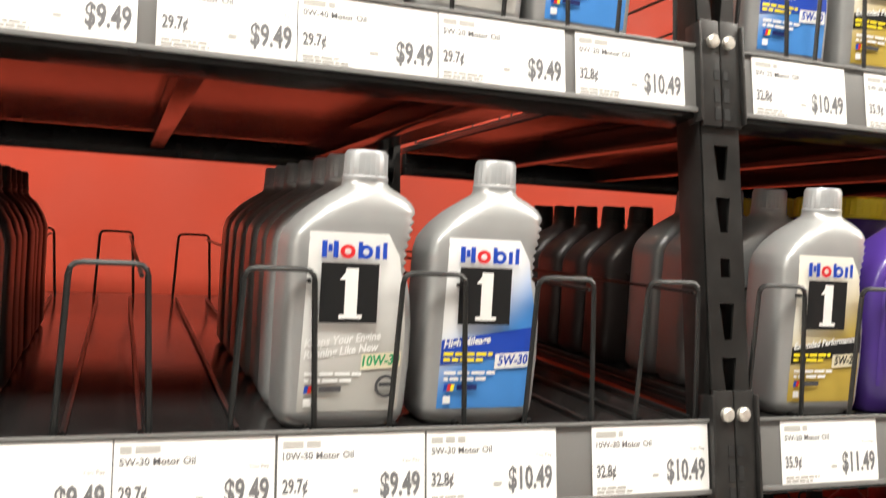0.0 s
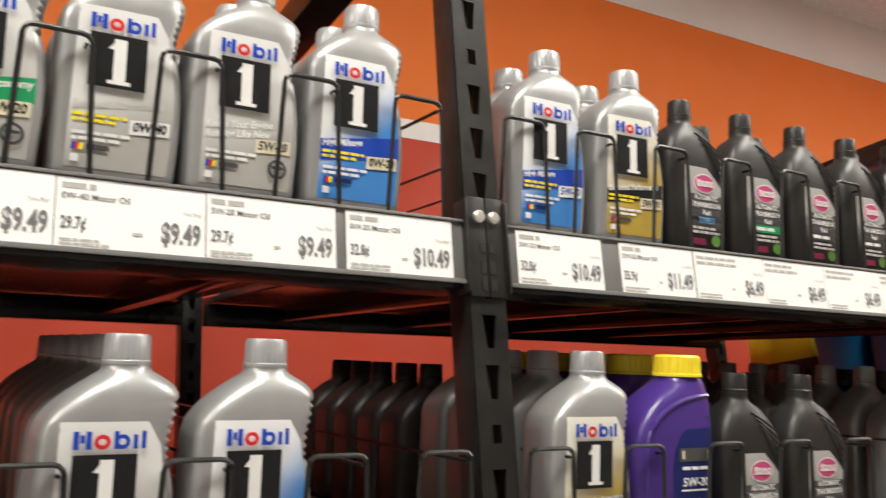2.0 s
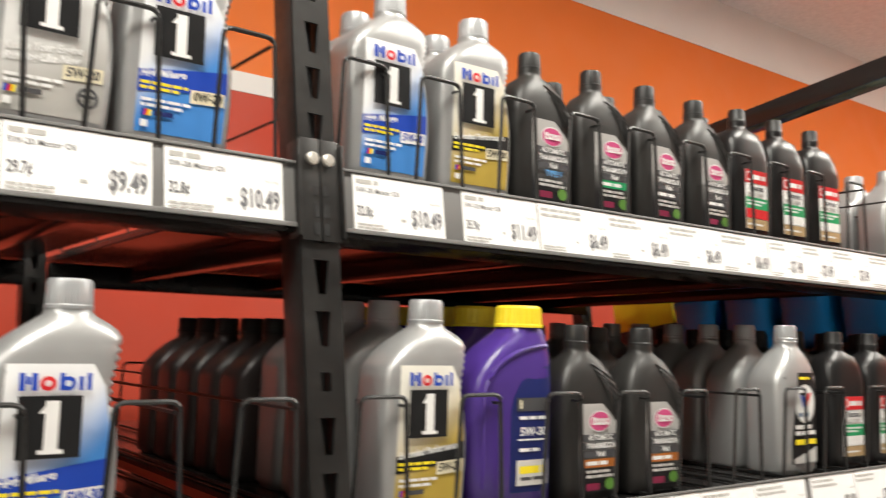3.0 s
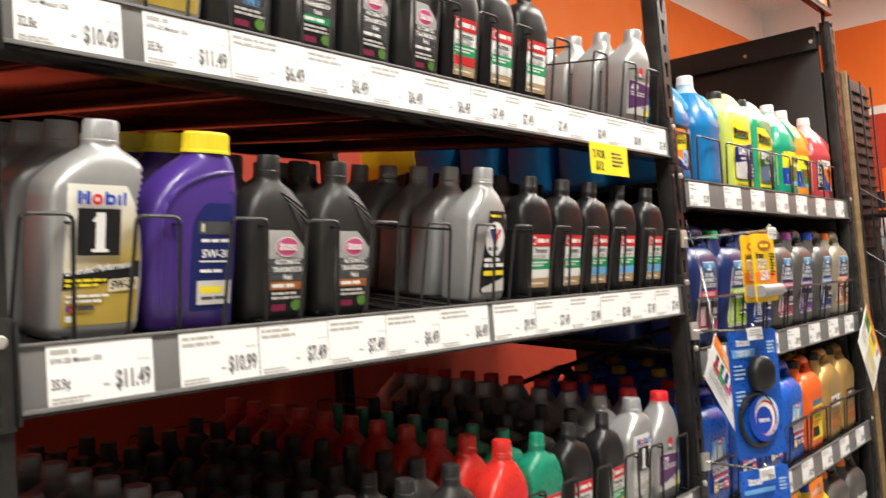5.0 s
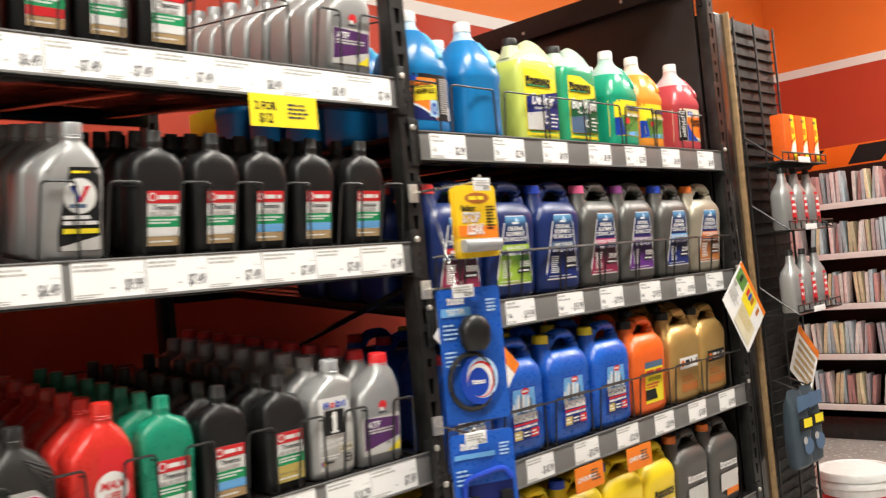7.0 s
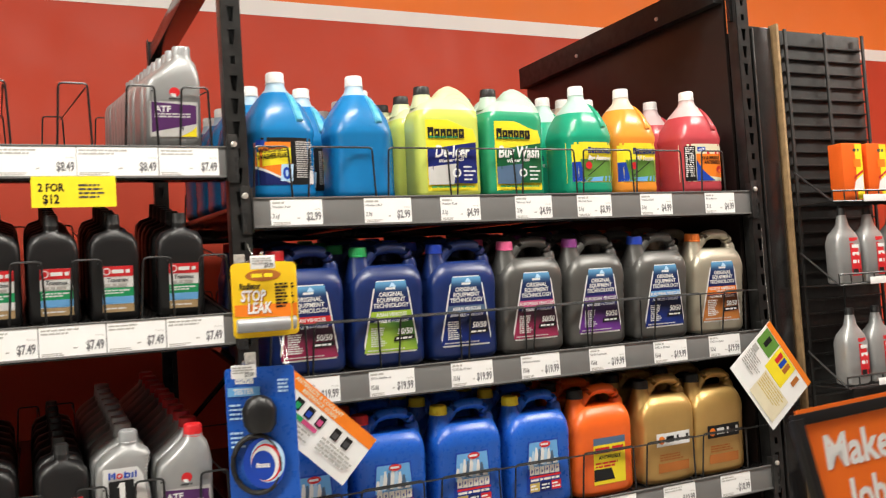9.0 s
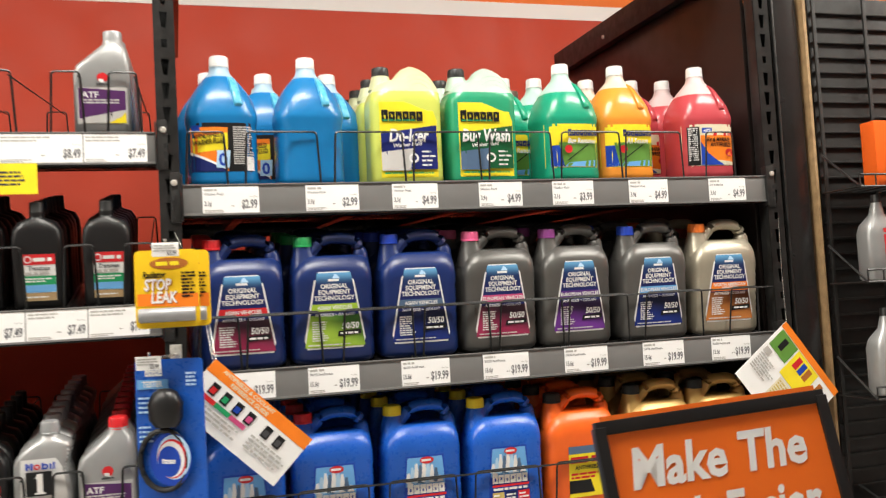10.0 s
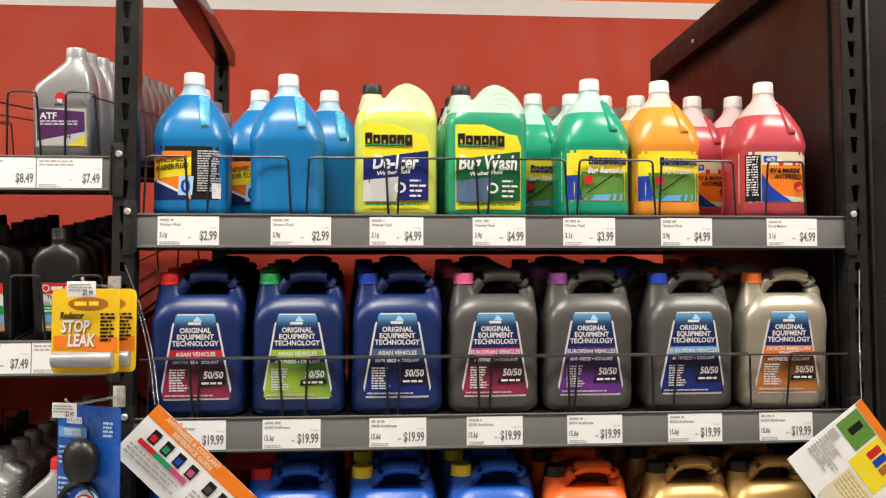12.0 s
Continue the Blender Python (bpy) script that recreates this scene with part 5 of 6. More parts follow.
def peak_print():
    p = Print()
    p.quad((-0.052, 0.038), (0.052, 0.038), (0.044, 0.168), (-0.044, 0.168), "blue", 8, 3)
    p.quad((-0.046, 0.100), (0.046, 0.100), (0.040, 0.164), (-0.040, 0.164), "sky", 8, 2)
    rnd = random.Random(5)
    for i in range(9):
        a, b = -0.040 + i * 0.009, 0.128 + 0.026 * math.sin(i * 0.4) + rnd.uniform(-0.006, 0.008)
        p.quad((a - 0.006, 0.104 + rnd.uniform(0, 0.008)), (a + 0.009, 0.106), (a + 0.004, b), (a - 0.001, b), ("white", "lblue", "white", "steel")[i % 4], 1, 1)
    p.disc(0.004, 0.157, 0.016, 0.008, "red", 16).bars(-0.008, 0.1545, 0.016, 0.005, "white", 1, seed=2, ragged=0)
    mark(p, -0.042, 0.084, 0.044, 0.024, "white")
    p.rect(-0.044, 0.077, 0.046, 0.082, "red", 4, 1).bars(-0.042, 0.069, 0.044, 0.0055, "white", 1, seed=8, ragged=0.1)
    for i, ink in enumerate(("gold", "navy", "red")):
        p.rect(-0.044 + i * 0.031, 0.043, -0.016 + i * 0.031, 0.065, ink, 2, 1).bars(-0.042 + i * 0.031, 0.056, -0.018 + i * 0.031, 0.004, "white", 2, 2.0, seed=i)
    return p


peak_y = coolant(P_BLUE, C_YELLOW, "bright blue plastic gallon jug of antifreeze with a yellow cap", peak_print(), (), 0.286)
peak_r = coolant(P_BLUE, C_RED, "bright blue plastic gallon jug of antifreeze with a red cap", peak_print(), (), 0.286)
stock(peak_r, plain_of(peak_r), ((1.69, 0.075, 1), (1.885, 0.075, 5)), C_LOW, 1, 0.125, 2)
stock(peak_y, plain_of(peak_y), ((2.085, 0.075, 5), (2.285, 0.075, 5)), C_LOW, 1, 0.125, 2)
p = Print()
p.quad((-0.045, 0.03), (0.055, 0.03), (0.055, 0.15), (-0.045, 0.15), "yellow", 8, 3).rect(-0.045, 0.132, 0.055, 0.15, "steel", 6, 1).bars(-0.04, 0.110, 0.05, 0.015, "red", 1, seed=3, ragged=0).text("ANTIFREEZE", 0.005, 0.095, 0.009, "black", "c").bars(-0.04, 0.082, 0.05, 0.005, "red", 2, seed=5).quad((-0.045, 0.04), (0.02, 0.04), (0.01, 0.07), (-0.045, 0.07), "black", 3, 1)
oj = coolant(P_ORANGE, P_BLKCAP, "orange plastic gallon jug of antifreeze with a yellow label", p, (), 0.28)
stock(oj, plain_of(oj), ((2.478, 0.075, 5),), C_LOW, 1, 0.125, 2)
for ink, x in (("white", 2.69), ("black", 2.868)):
    p = Print()
    p.rect(-0.055, 0.10, 0.060, 0.135, ink, 6, 1).bars(-0.022, 0.109, 0.055, 0.017, "black" if ink == "white" else "white", 1, seed=4, ragged=0).disc(-0.038, 0.117, 0.011, 0.011, "orange", 12)
    p.bars(-0.045, 0.075, 0.05, 0.004, "brown", 3, seed=6).rect(-0.05, 0.03, 0.055, 0.055, "brown", 5, 1)
    zx = coolant(P_GOLD, P_BLKCAP, "gold plastic gallon jug of antifreeze with a %s band" % ink, p, (), 0.284)
    stock(zx, plain_of(zx), ((x, 0.075, 5),), C_LOW, 1, 0.125, 2)
p = Print()
mark(p, -0.05, 0.12, 0.055, 0.024, "black")
p.rect(-0.055, 0.05, 0.06, 0.105, "white", 6, 1).bars(-0.05, 0.095, 0.055, 0.005, "green", 4, seed=8)
yj = coolant(P_YELLOW, C_BLUE, "yellow plastic gallon jug of antifreeze with a blue cap", p, (), 0.27)
stock(yj, plain_of(yj), tuple((x, 0.075, 4) for x in (1.72, 1.91, 2.10, 2.29, 2.47)), C_FOUR, 1, 0.125, 3)
p = Print()
mark(p, -0.05, 0.12, 0.055, 0.022, "white")
p.rect(-0.055, 0.05, 0.06, 0.105, "silver", 6, 1).rect(-0.02, 0.03, 0.06, 0.05, "orange", 3, 1)
gj = coolant(P_GREY, C_ORANGE, "charcoal plastic gallon jug of antifreeze with an orange cap", p, (), 0.27)
stock(gj, plain_of(gj), tuple((x, 0.075, 4) for x in (2.67, 2.87)), C_FOUR, 1, 0.125, 3)
stock(yj, plain_of(yj), tuple((x, 0.12, 3) for x in (0.95, 1.15, 1.36)), 0.58, 1, 0.125, 5)


# ---- price tags ----
def price_tag(x, z, w, h, price, title="", unit="", y=-0.0022, seed=1):
    t = tagged(new("price_tag", box_mesh("price_tag", (0, w, -0.0006, 0.0, -h, 0), M_CARD, 0)), "white paper price tag in the grey shelf rail", "price tag", "price tags")
    head, pay, foot = Print(), Print(), Print()
    if title:
        head.bars(0.004, -0.0095, 0.036, 0.0048, "grey", 1, seed=seed, ragged=0.2).text(title, 0.004, -0.0185, 0.0056, "tagink", squeeze=0.95)
    else:
        head.bars(0.004, -0.009, w * 0.62, 0.0036, "grey", 2, 1.9, seed=seed)
    pay.text("You Pay", w - 0.004, -0.0235, 0.0034, "grey", "r").text(price, w - 0.004, -h + 0.0115, 0.0185, "tagink", "r", squeeze=0.58)
    if unit:
        foot.text(unit, 0.004, -h + 0.017, 0.0105, "tagink", squeeze=0.62)
    foot.bars(0.004, -h + 0.0065, w * 0.4, 0.0022, "grey", 2, 1.6, seed=seed + 3).bars(w * 0.5, -h + 0.015, w * 0.5 + 0.008, 0.0028, "grey", 1, seed=seed + 5)
    for nm, p in (("heading", head), ("price", pay), ("small_print", foot)):
        ob = part(nm, p.mesh(nm, None, 0.0009, 0.00005), t)
        if nm != "price":
            ob["kind"] = "stuff"
    t.location = (x, y, z)
    return t


def tags(z, h, spec):
    for i, (x0, x1, price, title, unit) in enumerate(spec):
        price_tag(x0, z + 0.0005, x1 - x0, h, price, title, unit, -0.0022 - 0.0003 * (i % 2), i + int(z * 100))


tags(A_TOP, 0.0605, [(-0.90, -0.782, "$9.49", "", ""), (-0.78, -0.66, "$9.49", "5W-20 Motor Oil", "29.7¢"), (-0.655, -0.536, "$9.49", "", ""), (-0.522, -0.413, "$9.49", "0W-20 Motor Oil", "29.7¢"), (-0.412, -0.291, "$9.49", "0W-40 Motor Oil", "29.7¢"), (-0.290, -0.168, "$9.49", "5W-20 Motor Oil", "29.7¢"),
                    (-0.157, -0.040, "$10.49", "0W-20 Motor Oil", "32.8¢"), (0.040, 0.157, "$10.49", "5W-20 Motor Oil", "32.8¢"), (0.184, 0.300, "$11.49", "5W-20 Motor Oil", "35.9¢"), (0.302, 0.424, "$6.49", "", ""), (0.425, 0.545, "$6.49", "", ""), (0.546, 0.664, "$6.49", "", ""),
                    (0.665, 0.785, "$6.49", "", ""), (0.787, 0.88, "$7.49", "", ""), (0.881, 0.972, "$7.49", "", ""), (0.973, 1.09, "$7.49", "", ""), (1.091, 1.24, "$8.49", "", ""), (1.241, 1.398, "$8.49", "", ""), (1.40, 1.523, "$7.49", "", "")])
tags(A_MID, 0.0605, [(-0.80, -0.68, "$9.49", "", ""), (-0.679, -0.54, "$9.49", "5W-20 Motor Oil", "29.7¢"), (-0.539, -0.423, "$9.49", "5W-30 Motor Oil", "29.7¢"), (-0.421, -0.302, "$9.49", "10W-30 Motor Oil", "29.7¢"), (-0.300, -0.183, "$10.49", "5W-30 Motor Oil", "32.8¢"), (-0.148, -0.028, "$10.49", "10W-30 Motor Oil", "32.8¢"),
                    (0.055, 0.172, "$11.49", "5W-20 Motor Oil", "35.9¢"), (0.205, 0.315, "$10.99", "", ""), (0.317, 0.430, "$7.49", "", ""), (0.431, 0.541, "$7.49", "", ""), (0.543, 0.661, "$6.49", "", ""), (0.662, 0.785, "$6.49", "", ""), (0.80, 0.924, "$9.99", "", ""), (0.926, 1.04, "$7.49", "", ""),
                    (1.041, 1.155, "$7.49", "", ""), (1.157, 1.280, "$7.49", "", ""), (1.282, 1.396, "$7.49", "", ""), (1.398, 1.515, "$7.49", "", "")])
tags(B_LOW, 0.0605, [(0.10 + 0.126 * i, 0.222 + 0.126 * i, "$7.49", "", "") for i in range(9)] + [(1.256, 1.368, "$10.29", "", ""), (1.37, 1.497, "$7.49", "", "")])
for i, (x, pr_) in enumerate(zip((1.630, 1.848, 2.042, 2.248, 2.432, 2.634, 2.857), ("$2.99", "$2.99", "$4.99", "$4.99", "$3.99", "$4.99", "$4.99"))):
    price_tag(x, C_TOP - 0.001, 0.118 if i < 2 else 0.107, 0.058, pr_, "Washer Fluid" if i < 6 else "RV & Marine", ("3.1¢", "3.9¢")[i % 2], seed=i)
for i, x in enumerate((1.653, 1.835, 2.042, 2.234, 2.436, 2.642, 2.832)):
    price_tag(x, C_MID - 0.001, 0.112, 0.058, "$19.99", "50/50 Antifreeze", "15.6¢", seed=i + 20)
for i in range(7):
    price_tag(1.66 + 0.196 * i, C_LOW - 0.001, 0.107, 0.058, "$10.99", "", "", seed=i + 40)
    price_tag(1.66 + 0.196 * i, C_FOUR - 0.001, 0.107, 0.058, "$14.99", "", "", seed=i + 50)


def hang_sign(name, x0, x1, z0, z1, ink, texts, label, y=-0.008):
    t = tagged(new(name, box_mesh(name, (0, x1 - x0, -0.0006, 0.0, z0 - z1, 0), INKS[ink], 0)), label, "price sign")
    p = Print()
    for s, x, z, size, c in texts:
        p.text(s, x, z, size, c, squeeze=0.8)
    p.bars((x1 - x0) * 0.55, -0.02, (x1 - x0) * 0.93, 0.004, "dgrey", 4, 2.0, seed=2)
    part("print", p.mesh("print", None, 0.0009), t)["kind"] = "stuff"
    t.location = (x0, y, z1)


hang_sign("sale_sign", 1.155, 1.312, 1.690, 1.752, "yellow", [("2 FOR", 0.012, -0.030, 0.016, "black"), ("$12", 0.02, -0.054, 0.018, "black")], "yellow plastic sale sign clipped under the price rail")
for x in (2.03, 2.27):
    hang_sign("lower_price_sign", x, x + 0.125, C_LOW - 0.125, C_LOW - 0.062, "orange", [("LOWER PRICE", 0.008, -0.038, 0.012, "white")], "orange card sign hanging under the price rail", -0.012)


# ---- hanging cards on the middle post ----
def hook(x, y, z, length, turn=0):
    h = empty("display_hook", "black steel display hook bolted to the post", "display hook", "display hooks")
    part("arm", raw_mesh("arm", *tube([(0, 0, 0), (0, -length, 0.0), (0, -length - 0.01, 0.012)], 0.003, 6), [M_CHAIN]), h)
    part("back_plate", box_mesh("back_plate", (-0.012, 0.012, -0.003, 0.003, -0.02, 0.02), M_BOLT, 0.001), h)
    part("label_holder", box_mesh("label_holder", (-0.024, 0.024, -length - 0.014, -length - 0.012, -0.020, 0.006), M_CARD, 0.0005), h, "white paper price label")
    p = Print()
    p.bars(-0.021, 0.019, 0.019, 0.0028, "grey", 3, 1.7, seed=3).text("$3.99", 0.020, 0.003, 0.008, "tagink", "r", squeeze=0.7)
    part("print", p.mesh("print", None, 0.0004), h, at=pose(0, -length - 0.0142, -0.020))
    h.matrix_basis = pose(x, y, z, 0, 0, turn)


def rounded_card(w, h, t, r, m, name):
    pts = []
    for cx, cz, a0 in ((w / 2 - r, -r, 0), (-w / 2 + r, -r, 90), (-w / 2 + r, -h + r, 180), (w / 2 - r, -h + r, 270)):
        pts += [(cx + r * math.cos(radians(a0 + a)), cz + r * math.sin(radians(a0 + a))) for a in (0, 30, 60, 90)]
    n = len(pts)
    vs = [(x, -t, z) for x, z in pts] + [(x, 0, z) for x, z in pts]
    return raw_mesh(name, vs, [tuple(range(n)), tuple(range(2 * n - 1, n - 1, -1))] + [(i, n + i, n + (i + 1) % n, (i + 1) % n) for i in range(n)], [m])


hook(1.553, -0.012, 1.562, 0.185)
for k in range(2):
    c = tagged(new("blister_card", rounded_card(0.116, 0.146, 0.002, 0.01, INKS["amber"], "blister_card")), "yellow blister card of radiator stop-leak powder on a hook", "blister card", "stop-leak cards")
    p = Print()
    p.disc(0.005, -0.028, 0.040, 0.012, "brown", 20).bars(-0.022, -0.032, 0.032, 0.008, "yellow", 1, seed=3, ragged=0).quad((-0.062, -0.112), (0.064, -0.118), (0.064, -0.090), (-0.062, -0.088), "orange", 5, 1)
    p.text("Radiator", -0.050, -0.056, 0.013, "black", shear=0.15, squeeze=0.75).text("STOP", -0.046, -0.083, 0.023, "brown", shear=0.1, squeeze=0.72).text("STOP", -0.048, -0.081, 0.023, "white", shear=0.1, squeeze=0.72).text("LEAK", -0.032, -0.109, 0.023, "brown", shear=0.1, squeeze=0.72).text("LEAK", -0.034, -0.107, 0.023, "white", shear=0.1, squeeze=0.72)
    p.bars(0.030, -0.05, 0.060, 0.004, "black", 8, 1.7, seed=4)
    p.v = [(x * 0.87, z * 0.925, l) for x, z, l in p.v]
    part("print", p.mesh("print", None, 0.0026), c)["kind"] = "stuff"
    vs, fs = loft([(-0.052, 0, 0, 0.0125, 0.0125, 2), (-0.05, 0, 0, 0.0135, 0.0135, 2), (0.048, 0, 0, 0.0135, 0.0135, 2), (0.05, 0, 0, 0.0125, 0.0125, 2)], 16)
    part("tube", raw_mesh("tube", vs, fs, [P_SILCAP], smooth=True), c, "clear silvery tube of powder", pose(0.0, -0.010, -0.122, 0, 90, 0))
    c.matrix_basis = pose(1.554 + 0.021 * k, -0.186 + 0.03 * k, 1.556, 0, 0, -4)

hook(1.565, -0.012, 1.352, 0.15, -18)


def blue_card(z, h, kind):
    c = tagged(new("blister_card", rounded_card(0.138, h, 0.003, 0.008, P_BLUE, "blister_card")), "blue blister card with a %s on a hook" % kind, "blister card")
    p = Print()
    mark(p, -0.060, -0.032, -0.014, 0.014, "white")
    if kind == "coolant tester":
        p.rect(-0.08, -0.056, 0.0, -0.038, "sky", 2, 1).text("TESTER", -0.04, -0.052, 0.011, "white", "c")
    else:
        p.rect(-0.08, -0.050, 0.03, -0.040, "sky", 2, 1)
    p.bars(-0.078, -0.075, -0.035, 0.004, "lblue", 4, 2.2, seed=6).bars(-0.078, -0.13, -0.04, 0.004, "lblue", 4, 2.2, seed=7).bars(0.045, -0.03, 0.075, 0.004, "lblue", 4, 1.8, seed=8)
    p.v = [(x * 0.8, z, l) for x, z, l in p.v]
    part("print", p.mesh("print", None, 0.0036), c)["kind"] = "stuff"
    if kind == "coolant tester":
        vs, fs = loft([(-0.035, 0, 0, 0.022, 0.012, 2), (-0.02, 0, 0, 0.032, 0.02, 2.4), (0.01, 0, 0, 0.034, 0.022, 2.4), (0.03, 0, 0, 0.024, 0.016, 2.2), (0.037, 0, 0, 0.012, 0.008, 2)], 18)
        part("bulb", raw_mesh("bulb", vs, fs, [P_BLACK], smooth=True), c, "black rubber bulb", pose(0.0, -0.020, -0.092))
        ring = [(0.048 * math.cos(a), 0, 0.056 * math.sin(a)) for a in [2 * math.pi * i / 24 for i in range(25)]]
        part("hose", raw_mesh("hose", *tube(ring, 0.0055, 8), [P_BLKCAP], smooth=True), c, "", pose(-0.012, -0.010, -0.19))
        q = Print()
        q.disc(0, 0, 0.042, 0.050, "blue", 26).disc(0.006, 0.004, 0.034, 0.042, "lblue", 24).disc(0.003, 0.001, 0.030, 0.037, "red", 24).disc(0.001, 0, 0.027, 0.034, "white", 22).disc(-0.003, -0.004, 0.0235, 0.029, "blue", 22)
        mark(q, -0.017, -0.008, 0.011, 0.009, "white")
        part("dial", q.mesh("dial"), c, "round blue, white and red dial", pose(0.004, -0.014, -0.188))
    else:
        part("hose", raw_mesh("hose", *tube(rounded([(-0.05, 0, -0.13), (-0.046, 0, -0.09), (0.04, 0, -0.075), (0.056, 0, -0.10)], 0.015), 0.006, 8), [C_BLUE], smooth=True), c, "blue plastic hose", pose(0, -0.01, 0))
        for x0, x1, z0, z1 in ((-0.046, -0.018, -0.205, -0.125), (-0.012, 0.020, -0.190, -0.140), (0.026, 0.052, -0.205, -0.120), (-0.010, 0.018, -0.212, -0.196)):
            part("fitting", box_mesh("fitting", (x0, x1, -0.022, -0.004, z0, z1), P_BLACK, 0.007), c, "black plastic hose fitting")
        part("blister", box_mesh("blister", (-0.055, 0.060, -0.0042, -0.0032, -0.225, -0.105), INKS["navy"], 0.0003), c)
    c.matrix_basis = pose(1.551, -0.145, z, 0, 0, -26)


blue_card(1.350, 0.272, "coolant tester")
blue_card(1.055, 0.262, "flush and fill kit")
hook(1.562, -0.012, 1.058, 0.15, -18)


# ---- chained guide cards ----
def guide_card(top, left, right, label, kind, chain_from, y=-0.028):
    T, L, R = (Vector((a[0], 0, a[1])) for a in (top, left, right))
    ex, ez = (R - T), (L - T)
    W, H = ex.length, ez.length
    c = empty("guide_card", label, "guide card", "chained guide cards")
    m = Matrix((((ex / W).x, 0, (-ez / H).x, top[0]), (0, 1, 0, y), ((ex / W).z, 0, (-ez / H).z, top[1]), (0, 0, 0, 1)))
    part("card", box_mesh("card", (0, W, -0.001, 0.0005, -H, 0), M_CARD, 0), c)
    p = Print()
    if kind == "coolant":
        p.rect(0, -0.028, W, 0, "orange", 4, 1).text("ANTIFREEZE & COOLANT", 0.03, -0.012, 0.0085, "cream").text("REFERENCE GUIDE", 0.06, -0.024, 0.0085, "cream")
        for i, (ink, x) in enumerate((("red", 0.03), ("green", 0.062), ("blue", 0.094), ("pink", 0.126), ("dgrey", 0.172), ("dgrey", 0.204))):
            p.rect(x, -0.062, x + 0.018, -0.036, "black", 1, 1).rect(x + 0.003, -0.058, x + 0.015, -0.045, ink, 1, 1)
        p.rect(0.02, -0.076, 0.06, -0.066, "red", 1, 1).rect(0.06, -0.076, 0.10, -0.066, "green", 1, 1).rect(0.10, -0.076, 0.14, -0.066, "pink", 1, 1)
        p.bars(0.012, -0.088, W * 0.55, 0.0045, "grey", max(1, int((H - 0.095) / 0.009)), 1.9, seed=4).bars(W * 0.6, -0.074, W - 0.01, 0.0045, "grey", max(1, int((H - 0.082) / 0.009)), 1.9, seed=9)
    else:
        p.rect(0, -0.018, W, 0, "orange", 4, 1).rect(0.008, -0.075, 0.075, -0.02, "grass", 2, 1).rect(0.08, -0.10, 0.165, -0.02, "yellow", 2, 1)
        for x, ink in ((0.03, "black"), (0.092, "red"), (0.112, "blue"), (0.132, "brown"), (0.18, "brown")):
            p.rect(x, -0.062, x + 0.016, -0.030, ink, 1, 1)
        p.rect(0.008, -0.10, 0.03, -0.082, "grey", 1, 1).bars(0.008, -0.108, 0.08, 0.004, "grey", 7, 1.8, seed=5).rect(0.09, -H + 0.01, W - 0.02, -0.105, "cream", 3, 1).bars(0.095, -0.115, W - 0.03, 0.004, "gold", 6, 1.9, seed=7)
    part("print", p.mesh("print", None, 0.0016), c)
    c.matrix_basis = m
    inv = m.inverted()
    a = Vector(chain_from)
    b = Vector((top[0], y - 0.002, top[1]))
    beads = []
    n = int((a - b).length / 0.0042)
    for i in range(n + 1):
        s = i / n
        q = inv @ (a.lerp(b, s) + Vector((0.012 * math.sin(math.pi * s) * (1 if kind == "coolant" else -0.2), 0, 0)))
        beads.append(loft([(-0.0014, q.x, q.y, 0.0006, 0.0006, 2), (0, q.x, q.y, 0.0013, 0.0013, 2), (0.0014, q.x, q.y, 0.0006, 0.0006, 2)], 6))
        beads[-1] = ([Vector((v[0], v[1], v[2] + q.z)) for v in beads[-1][0]], beads[-1][1])
    if kind == "coolant":
        for v, f in list(beads)[len(beads) // 3:]:
            beads.append(([q - Vector((0.006, 0, 0.004)) for q in v], f))
    part("bead_chain", raw_mesh("bead_chain", *join(*beads), [M_CHAIN], smooth=True), c, "thin silver bead chain")


guide_card((1.643, 1.338), (1.557, 1.250), (1.835, 1.155), "orange-edged coolant guide card hanging from a bead chain", "coolant", (1.572, -0.012, 1.60))
guide_card((3.034, 1.331), (2.880, 1.208), (3.168, 1.140), "green, yellow and orange guide card hanging from a bead chain", "chart", (3.05, -0.012, 1.60))

# ---- standing sign in the aisle ----
sg = empty("floor_sign", "orange sign in a black frame on a floor stand", "floor sign")
W, H = 0.250, 0.20
bm = bmesh.new()
for d in ((-W / 2 - 0.004, W / 2 + 0.004, -0.006, 0.006, -0.010, 0.004), (-W / 2 - 0.004, W / 2 + 0.004, -0.006, 0.006, -H - 0.004, -H + 0.010), (-W / 2 - 0.006, -W / 2 + 0.006, -0.007, 0.007, -H, -0.002), (W / 2 - 0.006, W / 2 + 0.006, -0.007, 0.007, -H, -0.002)):
    box(bm, *d, 0.001)
tilt = pose(0, 0, -0.004, -13, -3.5, 0)
part("frame", mesh_of("frame", bm, P_BLACK), sg, at=tilt)
part("board", box_mesh("board", (-W / 2 + 0.004, W / 2 - 0.004, -0.003, 0.003, -H + 0.005, 0.009), M_SIGN, 0), sg, at=tilt)
p = Print()
p.text("Make The", -0.004, -0.066, 0.040, "white", "c", shear=0.16, squeeze=0.88).text("Job Easier", 0.004, -0.122, 0.040, "white", "c", shear=0.16, squeeze=0.80)
part("lettering", p.mesh("lettering", None, 0.0035), sg, "white lettering", tilt)
part("pole", raw_mesh("pole", *tube([(0, 0.016, -1.2935), (0, 0.016, -0.03)], 0.011, 10), [M_STEEL], smooth=True), sg)
part("base_plate", box_mesh("base_plate", (-0.15, 0.15, -0.13, 0.15, -1.3068, -1.293), M_STEEL, 0.004), sg)
sg.matrix_basis = pose(2.100, -1.118, 1.307, 0, 0, -6)

